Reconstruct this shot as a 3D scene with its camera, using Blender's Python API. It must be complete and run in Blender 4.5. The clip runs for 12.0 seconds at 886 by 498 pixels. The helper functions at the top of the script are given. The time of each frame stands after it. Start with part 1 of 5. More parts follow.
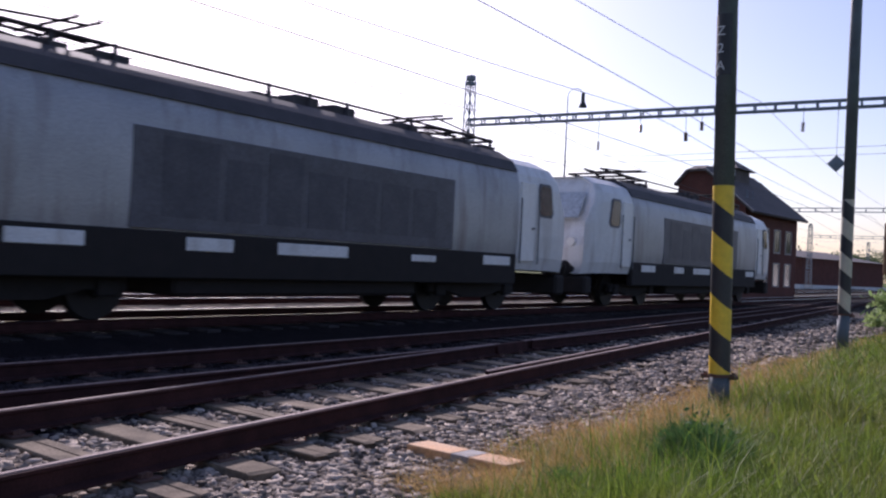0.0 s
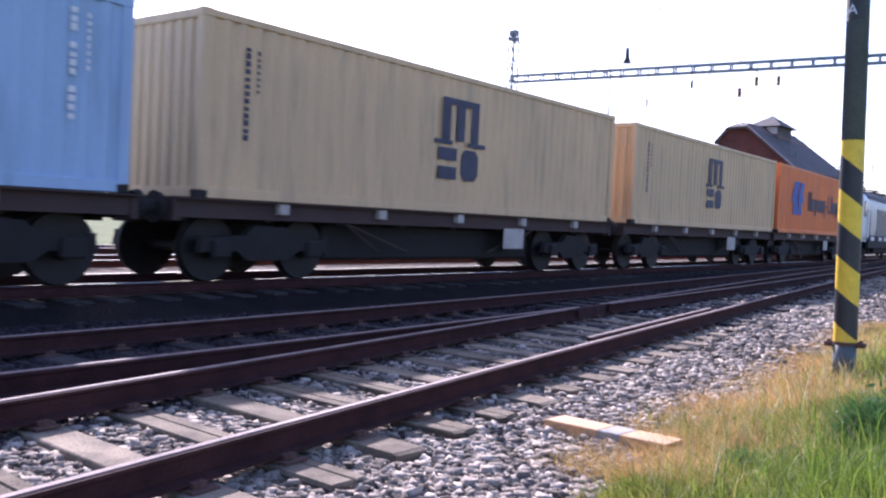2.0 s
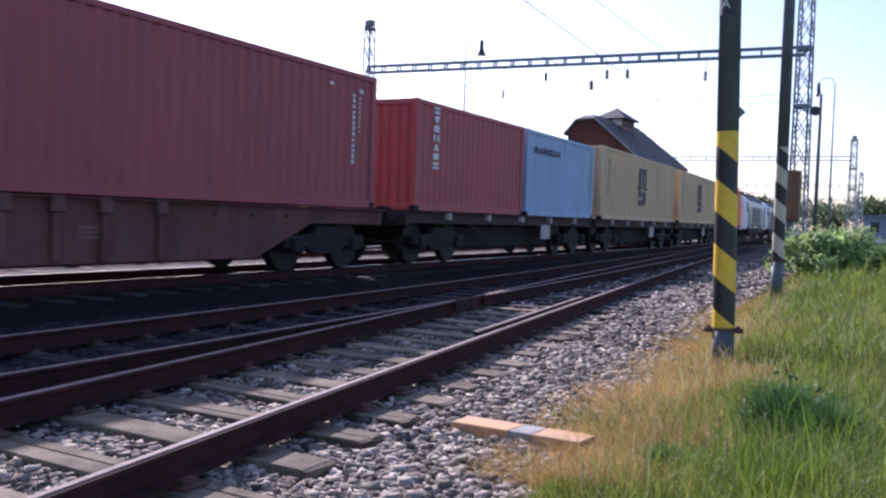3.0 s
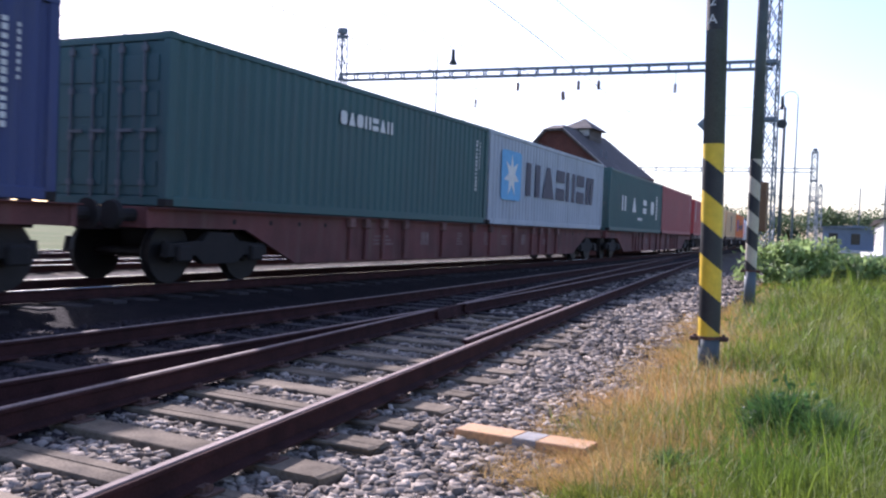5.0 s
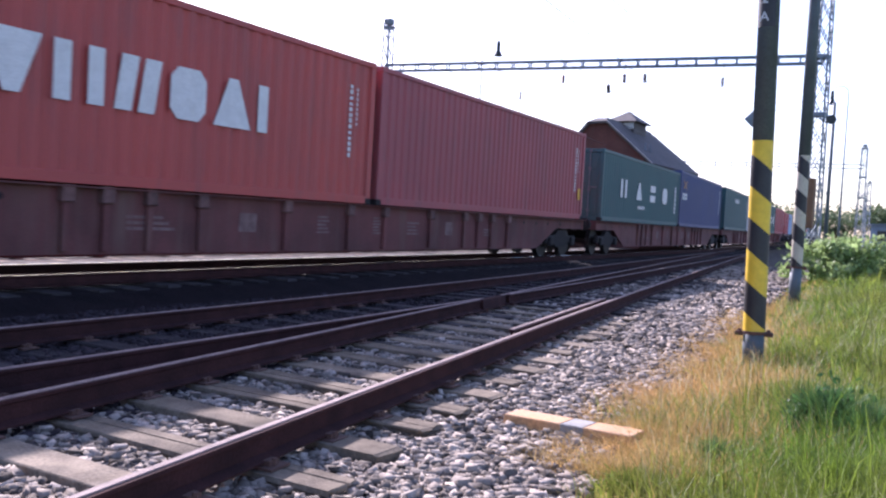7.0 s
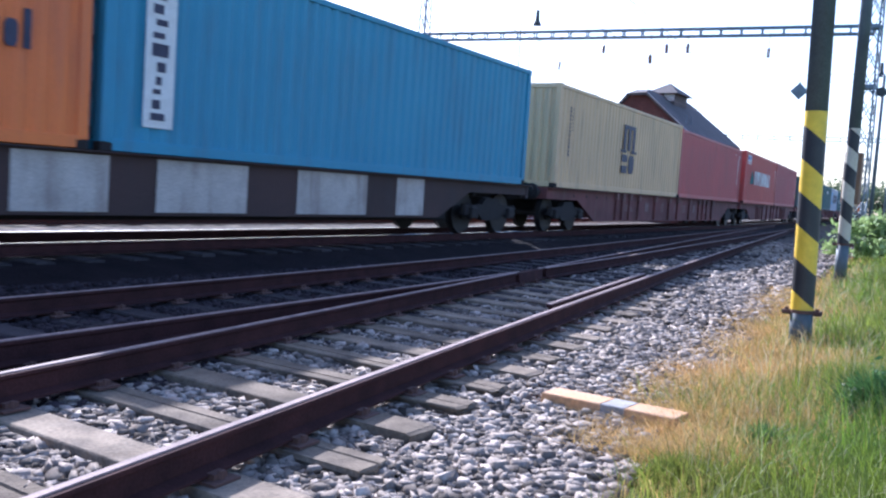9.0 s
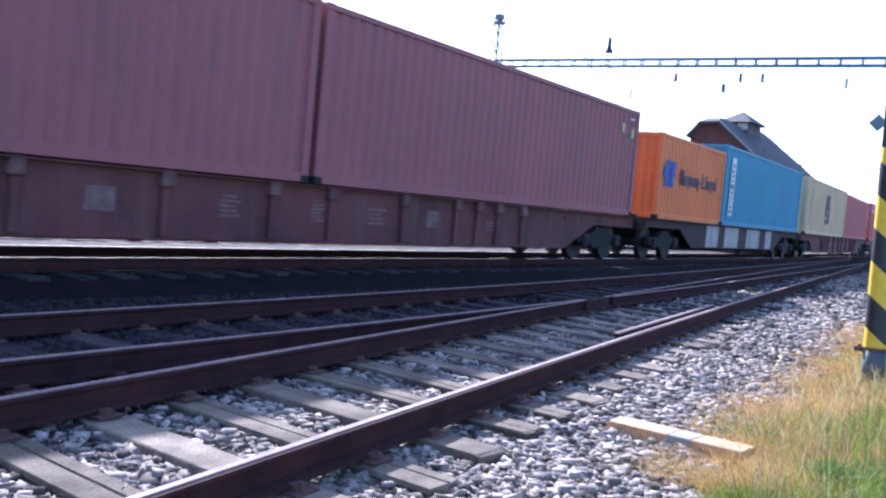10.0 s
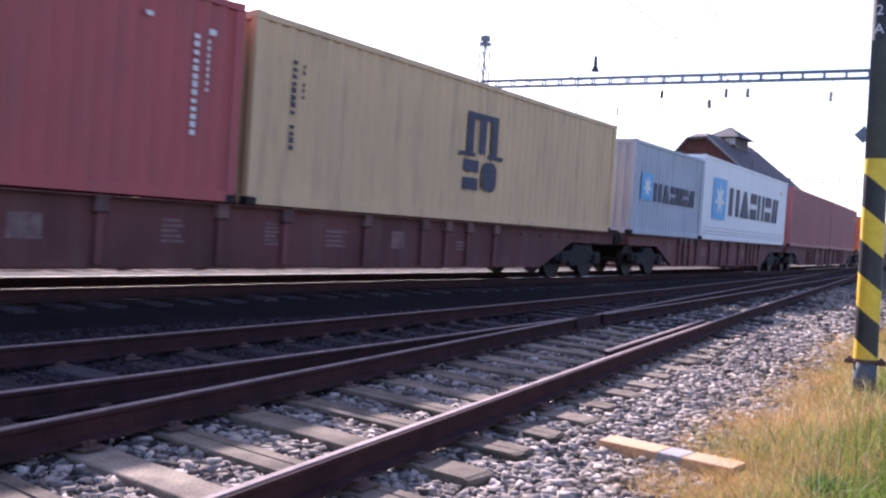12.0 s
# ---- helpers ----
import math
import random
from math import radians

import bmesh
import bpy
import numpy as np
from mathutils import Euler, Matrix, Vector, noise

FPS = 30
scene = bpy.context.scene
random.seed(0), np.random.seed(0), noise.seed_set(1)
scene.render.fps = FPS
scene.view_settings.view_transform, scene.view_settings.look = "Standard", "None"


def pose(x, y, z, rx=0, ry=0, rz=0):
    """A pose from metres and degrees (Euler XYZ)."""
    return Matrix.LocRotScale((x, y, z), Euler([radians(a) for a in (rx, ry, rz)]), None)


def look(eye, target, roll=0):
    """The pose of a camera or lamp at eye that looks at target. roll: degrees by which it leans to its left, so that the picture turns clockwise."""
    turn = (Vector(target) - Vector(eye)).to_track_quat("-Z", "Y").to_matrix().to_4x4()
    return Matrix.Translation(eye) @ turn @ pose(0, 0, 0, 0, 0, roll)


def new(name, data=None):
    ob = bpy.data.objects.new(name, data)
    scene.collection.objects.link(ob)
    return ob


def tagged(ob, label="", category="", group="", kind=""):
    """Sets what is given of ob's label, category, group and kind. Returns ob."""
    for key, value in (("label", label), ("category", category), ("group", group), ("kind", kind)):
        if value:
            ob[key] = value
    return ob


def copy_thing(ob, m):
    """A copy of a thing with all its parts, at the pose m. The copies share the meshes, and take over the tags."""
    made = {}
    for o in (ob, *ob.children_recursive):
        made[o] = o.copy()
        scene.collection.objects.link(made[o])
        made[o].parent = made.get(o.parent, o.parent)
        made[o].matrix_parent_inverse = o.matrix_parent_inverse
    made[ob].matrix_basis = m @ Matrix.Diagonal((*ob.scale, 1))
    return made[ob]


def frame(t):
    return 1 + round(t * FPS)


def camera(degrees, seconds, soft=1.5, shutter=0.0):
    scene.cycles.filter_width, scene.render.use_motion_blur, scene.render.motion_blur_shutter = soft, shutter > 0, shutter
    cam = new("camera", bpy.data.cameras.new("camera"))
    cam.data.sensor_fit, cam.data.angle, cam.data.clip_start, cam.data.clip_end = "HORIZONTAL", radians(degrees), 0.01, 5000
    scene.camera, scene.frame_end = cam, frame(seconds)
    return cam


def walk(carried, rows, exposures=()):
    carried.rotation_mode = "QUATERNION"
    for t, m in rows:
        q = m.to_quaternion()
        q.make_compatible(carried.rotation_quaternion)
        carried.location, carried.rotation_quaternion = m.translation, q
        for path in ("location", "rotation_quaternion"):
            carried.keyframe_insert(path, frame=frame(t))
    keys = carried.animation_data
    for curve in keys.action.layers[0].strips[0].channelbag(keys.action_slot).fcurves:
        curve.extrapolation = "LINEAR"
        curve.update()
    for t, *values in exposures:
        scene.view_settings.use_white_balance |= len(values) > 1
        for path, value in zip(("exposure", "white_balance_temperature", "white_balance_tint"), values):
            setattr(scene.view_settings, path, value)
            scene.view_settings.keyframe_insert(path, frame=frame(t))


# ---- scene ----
cam = camera(53.0, 12.0, soft=2.25, shutter=0.08)
PATH = [
    (0, (0.852, 1.099, 1.314), (-0.4117, 2.6490, 1.3420), 2.78),
    (0.5, (0.913, 0.896, 1.300), (-0.4358, 2.3716, 1.2412), 5.53),
    (1, (0.532, 0.987, 1.272), (-0.6639, 2.5872, 1.1764), 0.06),
    (1.5, (0.280, 0.916, 1.262), (-0.9493, 2.4900, 1.1542), 1.65),
    (2, (-0.061, 0.988, 1.284), (-1.3581, 2.5087, 1.2196), 2.73),
    (2.5, (-0.367, 1.064, 1.280), (-1.3883, 2.7821, 1.2121), 0.02),
    (3, (-0.490, 1.045, 1.294), (-1.5173, 2.7599, 1.2240), 1.88),
    (3.5, (-0.576, 1.071, 1.261), (-1.5642, 2.8091, 1.2190), 3.86),
    (5.5, (-0.682, 0.785, 1.296), (-1.6447, 2.5369, 1.2355), 1.58),
    (6, (-0.650, 0.738, 1.294), (-1.6449, 2.4717, 1.2190), 0.75),
    (6.5, (-0.660, 0.707, 1.296), (-1.6817, 2.4242, 1.2127), 1.69),
    (7, (-0.661, 0.650, 1.291), (-1.6955, 2.3601, 1.2171), 3.23),
    (9, (-0.785, 0.829, 1.278), (-1.8809, 2.4962, 1.1365), 3.82),
    (9.5, (-0.785, 0.835, 1.281), (-1.8606, 2.5182, 1.1715), 1.87),
    (10, (-0.727, 0.652, 1.311), (-1.9458, 2.2349, 1.2095), 5.16),
    (10.5, (-0.704, 0.620, 1.320), (-1.9544, 2.1791, 1.2560), 5.69),
    (11, (-0.685, 0.653, 1.320), (-1.9182, 2.2263, 1.2617), 4.78),
    (11.5, (-0.709, 0.706, 1.314), (-1.9219, 2.2948, 1.2367), 4.31),
    (12, (-0.699, 0.703, 1.317), (-1.9089, 2.2947, 1.2644), 3.80),
]
EXPOSE = [(0.0, 0.0, 5900, 32), (0.55, 0.03, 6050, 38), (1.0, 0.82, 6150, 45), (1.5, 0.95, 6000, 38), (2.0, 1.2, 5600, 31), (3.0, 0.62, 5600, 28), (3.5, 0.95, 5600, 25), (5.5, 0.79, 5800, 28), (6.0, 0.85, 5750, 26), (6.5, 0.9, 5700, 28), (7.0, 1.14, 5700, 31), (9.0, 1.22, 5200, 21), (9.5, 1.32, 5100, 20), (10.0, 1.46, 5050, 22), (10.6, 1.72, 4950, 23), (11.0, 1.27, 5450, 28), (11.4, 1.15, 5600, 31), (12.0, 1.16, 5850, 35)]
walk(cam, [(t, look(eye, target, roll)) for t, eye, target, roll in PATH], EXPOSE)

# ---- light ----
SUN_HEADING, SUN_HEIGHT = radians(57), radians(31)      # to the left of +y, above the horizon
world = bpy.data.worlds.new("daylight")
scene.world = world
world.use_nodes = True
wn = world.node_tree.nodes
sky = wn.new("ShaderNodeTexSky")
sky.sky_type, sky.sun_disc = "NISHITA", False
sky.sun_elevation, sky.sun_rotation = SUN_HEIGHT, -SUN_HEADING
sky.air_density, sky.dust_density, sky.ozone_density = 1.0, 1.3, 1.0
wn["Background"].inputs["Strength"].default_value = 0.13
world.node_tree.links.new(sky.outputs[0], wn["Background"].inputs["Color"])
sun = new("sun", bpy.data.lights.new("sun", "SUN"))
sun.data.energy, sun.data.angle, sun.data.color = 5.0, radians(0.6), (1.0, 0.93, 0.82)
sun.matrix_world = look((0, 0, 60), (math.sin(SUN_HEADING), -math.cos(SUN_HEADING), 60 - math.tan(SUN_HEIGHT)))


# ---- materials ----
def material(name, colour, colour2=None, rough=0.7, metal=0.0, scale=3.0, fine=60.0, bump=0.15, depth=0.01, dirt=None, dirt_amount=0.0, per=0.0, leaf=0.0, grit=1.0):
    """A surface of two mixed tones, with patches, grain, relief, dirt and a tone of its own for each object or island."""
    m = bpy.data.materials.new(name)
    m.use_nodes = True
    n, l = m.node_tree.nodes, m.node_tree.links
    b = n["Principled BSDF"]
    b.inputs["Roughness"].default_value, b.inputs["Metallic"].default_value = rough, metal
    if rough >= 0.9:
        b.inputs["Specular IOR Level"].default_value = 0.12
    co = n.new("ShaderNodeTexCoord")
    big, small = n.new("ShaderNodeTexNoise"), n.new("ShaderNodeTexNoise")
    big.inputs["Scale"].default_value, big.inputs["Detail"].default_value = scale, 5
    small.inputs["Scale"].default_value, small.inputs["Detail"].default_value = fine, 4
    for t in (big, small):
        l.new(co.outputs["Object"], t.inputs["Vector"])
    mix = n.new("ShaderNodeMix")
    mix.data_type = "RGBA"
    c2 = colour2 or tuple(c * 0.72 for c in colour)
    mix.inputs[6].default_value, mix.inputs[7].default_value = (*colour, 1), (*c2, 1)
    ramp = n.new("ShaderNodeMapRange")
    ramp.inputs[1].default_value, ramp.inputs[2].default_value = 0.35, 0.68
    l.new(big.outputs[0], ramp.inputs[0])
    l.new(ramp.outputs[0], mix.inputs[0])
    out = mix.outputs[2]
    grain = n.new("ShaderNodeMix")
    grain.data_type, grain.blend_type = "RGBA", "MULTIPLY"
    grain.inputs[0].default_value = 1.0
    tone = n.new("ShaderNodeMapRange")
    tone.inputs[1].default_value, tone.inputs[2].default_value, tone.inputs[3].default_value, tone.inputs[4].default_value = 0.3, 0.7, 1 - 0.22 * grit, 1 + 0.16 * grit
    l.new(small.outputs[0], tone.inputs[0])
    l.new(out, grain.inputs[6])
    l.new(tone.outputs[0], grain.inputs[7])
    out = grain.outputs[2]
    if dirt:
        d, dm, dr = n.new("ShaderNodeTexNoise"), n.new("ShaderNodeMix"), n.new("ShaderNodeMapRange")
        dm.data_type = "RGBA"
        mp = n.new("ShaderNodeMapping")
        mp.inputs["Scale"].default_value = (2.2, 2.2, 0.35)
        l.new(co.outputs["Object"], mp.inputs[0])
        l.new(mp.outputs[0], d.inputs["Vector"])
        d.inputs["Scale"].default_value, d.inputs["Detail"].default_value = 1.7, 8
        dr.inputs[1].default_value, dr.inputs[2].default_value, dr.inputs[4].default_value = 0.5, 0.78, dirt_amount
        l.new(d.outputs[0], dr.inputs[0])
        l.new(dr.outputs[0], dm.inputs[0])
        l.new(out, dm.inputs[6])
        dm.inputs[7].default_value = (*dirt, 1)
        out = dm.outputs[2]
    if per:
        src = n.new("ShaderNodeNewGeometry").outputs["Random Per Island"] if per < 0 else n.new("ShaderNodeObjectInfo").outputs["Random"]
        v, pm = n.new("ShaderNodeMapRange"), n.new("ShaderNodeMix")
        v.inputs[3].default_value, v.inputs[4].default_value = 1 - abs(per), 1 + abs(per)
        pm.data_type, pm.blend_type = "RGBA", "MULTIPLY"
        pm.inputs[0].default_value = 1.0
        l.new(src, v.inputs[0])
        l.new(out, pm.inputs[6])
        l.new(v.outputs[0], pm.inputs[7])
        out = pm.outputs[2]
    l.new(out, b.inputs["Base Color"])
    if leaf:
        tr, add = n.new("ShaderNodeBsdfTranslucent"), n.new("ShaderNodeMixShader")
        add.inputs[0].default_value = leaf
        l.new(out, tr.inputs["Color"])
        l.new(b.outputs[0], add.inputs[1])
        l.new(tr.outputs[0], add.inputs[2])
        l.new(add.outputs[0], n["Material Output"].inputs["Surface"])
    if bump:
        bp = n.new("ShaderNodeBump")
        bp.inputs["Strength"].default_value, bp.inputs["Distance"].default_value = bump, depth
        l.new(small.outputs[0], bp.inputs["Height"])
        l.new(bp.outputs[0], b.inputs["Normal"])
    return m


RUSTY = (0.10, 0.045, 0.03)
M = {
    "ballast": material("ballast", (0.14, 0.12, 0.105), (0.07, 0.06, 0.054), 0.95, scale=2.0, fine=28, bump=1.0, depth=0.06, dirt=(0.1, 0.085, 0.07), dirt_amount=0.5),
    "stone": material("stone", (0.345, 0.292, 0.245), (0.185, 0.153, 0.127), 0.9, scale=9, fine=90, bump=0.3, per=-0.75),
    # oil-stained bed, its colour darkened further to deepen the train's shadow
    "shadegrime": material("shaded_grimy_stone", (0.022, 0.016, 0.018), (0.014, 0.011, 0.013), 0.95, scale=2.0, fine=28, bump=1.0, depth=0.06),
    # dark copy of the loose stone: grime plus shadow put into the colour
    "shadegrimestone": material("shaded_grimy_loose_stone", (0.05, 0.039, 0.043), (0.028, 0.022, 0.025), 0.9, scale=9, fine=90, bump=0.3, per=-0.5),
    "oldsleeper": material("old_sleeper_wood", (0.28, 0.225, 0.165), (0.165, 0.13, 0.095), 0.9, scale=5, fine=45, bump=0.7, depth=0.012, dirt=(0.08, 0.07, 0.065), dirt_amount=0.6, per=0.3),
    # sleeper wood with the train's shade painted in as a darker tone
    "shadesleeper": material("shaded_sleeper_wood", (0.065, 0.055, 0.055), (0.04, 0.035, 0.036), 0.9, scale=4, fine=45, bump=0.6, depth=0.01, per=0.25),
    # pale base colour stands in for bright sky mirrored in the glass
    "windscreen": material("painted_sky_windscreen", (0.42, 0.46, 0.5), (0.36, 0.4, 0.44), 0.12, scale=1, fine=10, bump=0),
    "straw": material("pale_seed_head", (0.5, 0.44, 0.28), (0.42, 0.4, 0.22), 0.85, scale=1.2, fine=6, bump=0, per=-0.4, leaf=0.3),
    "railside": material("rusty_rail", (0.06, 0.025, 0.024), (0.036, 0.017, 0.017), 0.9, scale=5, fine=70, bump=0.3),
    "railhead": material("rail_head", (0.31, 0.215, 0.19), (0.2, 0.135, 0.12), 0.8, 0.0, scale=8, fine=60, bump=0.08),
    "railshine": material("polished_rail_head", (0.62, 0.6, 0.58), (0.5, 0.48, 0.46), 0.22, 1.0, scale=8, fine=60, bump=0.03),
    "clip": material("rusty_fastening", (0.12, 0.06, 0.045), None, 0.8, fine=80),
    "field": material("meadow", (0.06, 0.09, 0.018), (0.09, 0.105, 0.03), 0.95, scale=0.25, fine=8, bump=0.6, depth=0.05),
    "blade": material("green_grass", (0.12, 0.205, 0.022), (0.21, 0.235, 0.04), 0.6, scale=0.8, fine=6, bump=0, per=-0.6, leaf=0.45),
    "dry": material("dry_grass", (0.62, 0.385, 0.14), (0.54, 0.385, 0.14), 0.85, scale=1.2, fine=6, bump=0, per=-0.4, leaf=0.3),
    "weed": material("dark_green_weed", (0.05, 0.125, 0.035), (0.075, 0.155, 0.045), 0.6, scale=2, fine=9, bump=0, per=-0.4, leaf=0.45),
    "bush": material("bush_leaf", (0.27, 0.38, 0.13), (0.33, 0.42, 0.17), 0.6, scale=2, fine=9, bump=0, per=-0.4, leaf=0.45),
    "treeleaf": material("dull_tree_leaf", (0.1, 0.145, 0.065), (0.13, 0.17, 0.08), 0.7, scale=0.5, fine=9, bump=0, per=-0.3, leaf=0.3),
    "bark": material("bark", (0.12, 0.09, 0.06), None, 0.9, fine=40, bump=0.5),
    "board": material("orange_board", (0.6, 0.31, 0.13), (0.52, 0.3, 0.15), 0.75, scale=6, fine=50, bump=0.3, dirt=(0.4, 0.33, 0.25), dirt_amount=0.4),
    "boardgrey": material("bare_board", (0.36, 0.34, 0.32), None, 0.85, scale=6, fine=50, bump=0.3),
    "polegreen": material("weathered_dark_pole", (0.11, 0.14, 0.155), (0.08, 0.1, 0.112), 0.6, scale=3, fine=70, bump=0.15, dirt=(0.05, 0.05, 0.045), dirt_amount=0.5),
    "yellow": material("yellow_paint", (0.82, 0.56, 0.03), (0.74, 0.49, 0.03), 0.5, grit=0.5, scale=5, fine=14, bump=0.1, dirt=(0.25, 0.2, 0.08), dirt_amount=0.45),
    "cream": material("faded_cream_paint", (0.55, 0.5, 0.38), (0.47, 0.43, 0.33), 0.6, scale=5, fine=60, bump=0.1),
    "black": material("black_paint", (0.018, 0.018, 0.02), (0.03, 0.03, 0.03), 0.5, scale=5, fine=60, bump=0.1),
    "plate": material("white_marking", (0.75, 0.75, 0.73), (0.66, 0.66, 0.64), 0.6, scale=6, fine=60, bump=0.05),
    "steel": material("grey_painted_steel", (0.2, 0.25, 0.29), (0.15, 0.19, 0.22), 0.6, 0.1, scale=3, fine=50, bump=0.1, dirt=(0.12, 0.09, 0.07), dirt_amount=0.4),
    "wire": material("overhead_wire", (0.09, 0.085, 0.08), None, 0.5, 0.6, bump=0),
    "insulator": material("brown_insulator", (0.09, 0.05, 0.04), None, 0.3, bump=0),
    "lampshade": material("dark_lamp_shade", (0.05, 0.06, 0.06), None, 0.5, 0.3, bump=0),
    "brownbox": material("brown_cabinet", (0.22, 0.11, 0.05), (0.17, 0.085, 0.045), 0.6, scale=3, fine=40),
    "wagonred": material("wagon_oxide_red", (0.17, 0.056, 0.053), (0.1, 0.036, 0.034), 0.8, scale=1.2, fine=45, bump=0.15, dirt=(0.16, 0.1, 0.08), dirt_amount=0.7, per=0.15),
    "wagondark": material("wagon_dark_brown", (0.065, 0.036, 0.033), (0.045, 0.028, 0.026), 0.8, scale=1.2, fine=45, bump=0.15, dirt=(0.05, 0.04, 0.04), dirt_amount=0.7, per=0.15),
    "lockworn": material("worn_lock_steel", (0.19, 0.095, 0.085), (0.1, 0.05, 0.045), 0.75, scale=6, fine=45, dirt=(0.1, 0.06, 0.05), dirt_amount=0.6, per=0.25),
    "worndata": material("worn_pale_marking", (0.24, 0.155, 0.145), (0.14, 0.08, 0.075), 0.8, scale=7, fine=45, dirt=(0.12, 0.05, 0.045), dirt_amount=0.8),
    "wagonpale": material("wagon_pale_plate", (0.5, 0.46, 0.42), (0.36, 0.32, 0.29), 0.75, scale=2, fine=45, dirt=(0.15, 0.1, 0.08), dirt_amount=0.7),
    "under": material("grimy_running_gear", (0.018, 0.014, 0.014), (0.012, 0.01, 0.01), 0.85, scale=4, fine=50, bump=0.3),
    "wheel": material("wheel_steel", (0.02, 0.016, 0.016), (0.014, 0.012, 0.012), 0.6, 0.3, scale=5, fine=50),
    "locosilver": material("silver_loco_paint", (0.40, 0.41, 0.43), (0.33, 0.34, 0.36), 0.4, 0.25, scale=0.9, fine=40, bump=0.04, dirt=(0.16, 0.13, 0.12), dirt_amount=0.75),
    "locowhite": material("white_cab_paint", (0.72, 0.73, 0.74), (0.64, 0.65, 0.66), 0.4, 0.0, scale=0.9, fine=40, bump=0.03, dirt=(0.3, 0.26, 0.23), dirt_amount=0.5),
    "locopale": material("pale_door_paint", (0.8, 0.8, 0.79), (0.74, 0.74, 0.73), 0.45, 0.0, scale=0.9, fine=40, bump=0.03, dirt=(0.4, 0.36, 0.33), dirt_amount=0.4),
    "locoroof": material("dark_loco_roof", (0.06, 0.055, 0.06), (0.04, 0.038, 0.042), 0.7, scale=2, fine=30, bump=0.1),
    "locodark": material("dark_vinyl_panel", (0.075, 0.075, 0.09), (0.1, 0.1, 0.12), 0.5, scale=2.5, fine=20, bump=0.03),
    "vinylfade": material("faded_vinyl_print", (0.052, 0.052, 0.068), (0.075, 0.075, 0.092), 0.5, scale=2.5, fine=20, bump=0.03),
    "vent": material("vent_grey", (0.13, 0.14, 0.16), (0.1, 0.11, 0.12), 0.6, scale=4, fine=60),
    "cabglass": material("reddish_cab_window", (0.06, 0.024, 0.024), (0.045, 0.02, 0.02), 0.1, scale=2, fine=10, bump=0),
    "glass": material("dark_window_glass", (0.02, 0.025, 0.03), (0.03, 0.035, 0.04), 0.08, scale=1, fine=10, bump=0),
    "brick": material("brick_wall", (0.15, 0.064, 0.052), (0.11, 0.05, 0.043), 0.9, scale=1.2, fine=14, bump=0.4, dirt=(0.1, 0.07, 0.06), dirt_amount=0.5),
    "roof": material("dark_roof_tiles", (0.1, 0.085, 0.085), (0.07, 0.06, 0.06), 0.8, scale=1, fine=9, bump=0.5, depth=0.04),
    "white": material("white_render", (0.72, 0.71, 0.69), (0.62, 0.61, 0.59), 0.85, scale=1, fine=12, bump=0.1),
    "shedblue": material("blue_grey_shed", (0.2, 0.25, 0.33), (0.16, 0.2, 0.27), 0.7, scale=0.7, fine=10),
    "letterdark": material("dark_marking", (0.03, 0.03, 0.06), (0.05, 0.05, 0.09), 0.6, scale=4, fine=50, bump=0.05),
    "letterblue": material("blue_marking", (0.02, 0.07, 0.33), (0.03, 0.09, 0.36), 0.6, scale=4, fine=50, bump=0.05),
    "skyblue": material("light_blue_marking", (0.13, 0.42, 0.72), (0.11, 0.38, 0.66), 0.6, scale=4, fine=50, bump=0.05),
    "teal": material("teal_marking", (0.02, 0.22, 0.22), (0.03, 0.2, 0.2), 0.6, scale=4, fine=50, bump=0.05),
    "label_faded": material("faded_yellow_label", (0.6, 0.52, 0.18), (0.5, 0.46, 0.25), 0.6, scale=9, fine=40, bump=0),
    "label_yellow": material("yellow_label", (0.8, 0.44, 0.03), None, 0.6, bump=0),
}
PAINT = {
    "orange": ((0.80, 0.20, 0.035), (0.70, 0.17, 0.04)), "cream": ((0.66, 0.45, 0.245), (0.58, 0.4, 0.225)),
    "pale_blue": ((0.34, 0.47, 0.66), (0.30, 0.43, 0.6)),
    "red": ((0.44, 0.085, 0.085), (0.38, 0.08, 0.08)), "dark_red": ((0.36, 0.072, 0.08), (0.31, 0.066, 0.075)),
    "brown": ((0.33, 0.1, 0.105), (0.28, 0.088, 0.095)), "green": ((0.028, 0.098, 0.102), (0.027, 0.086, 0.092)),
    "navy": ((0.038, 0.056, 0.17), (0.034, 0.048, 0.145)), "blue": ((0.05, 0.265, 0.405), (0.045, 0.235, 0.365)),
    "white": ((0.76, 0.77, 0.79), (0.72, 0.73, 0.75)), "grey": ((0.40, 0.44, 0.50), (0.35, 0.39, 0.45)),
    "bright_red": ((0.47, 0.075, 0.06), (0.4, 0.07, 0.06)),
}
for key, (a, b) in PAINT.items():
    M["box_" + key] = material(key + "_container_paint", a, b, 0.55, 0.0, grit=0.2, scale=0.6, fine=25, bump=0.01 if key == "white" else 0.03, dirt=tuple(0.45 * x + 0.05 for x in b), dirt_amount=0.25 if key == "white" else 0.6)


# ---- building blocks ----
def part(name, bm, mat, parent=None, label="", smooth=False):
    me = bpy.data.meshes.new(name)
    bm.normal_update()
    bm.to_mesh(me)
    bm.free()
    me.materials.append(M[mat])
    if smooth:
        me.polygons.foreach_set("use_smooth", [True] * len(me.polygons))
    ob = new(name, me)
    ob.parent = parent
    return tagged(ob, label) if label else ob


def shared(name, mesh, parent, m, label=""):
    ob = new(name, mesh)
    ob.parent, ob.matrix_basis = parent, m
    return tagged(ob, label) if label else ob


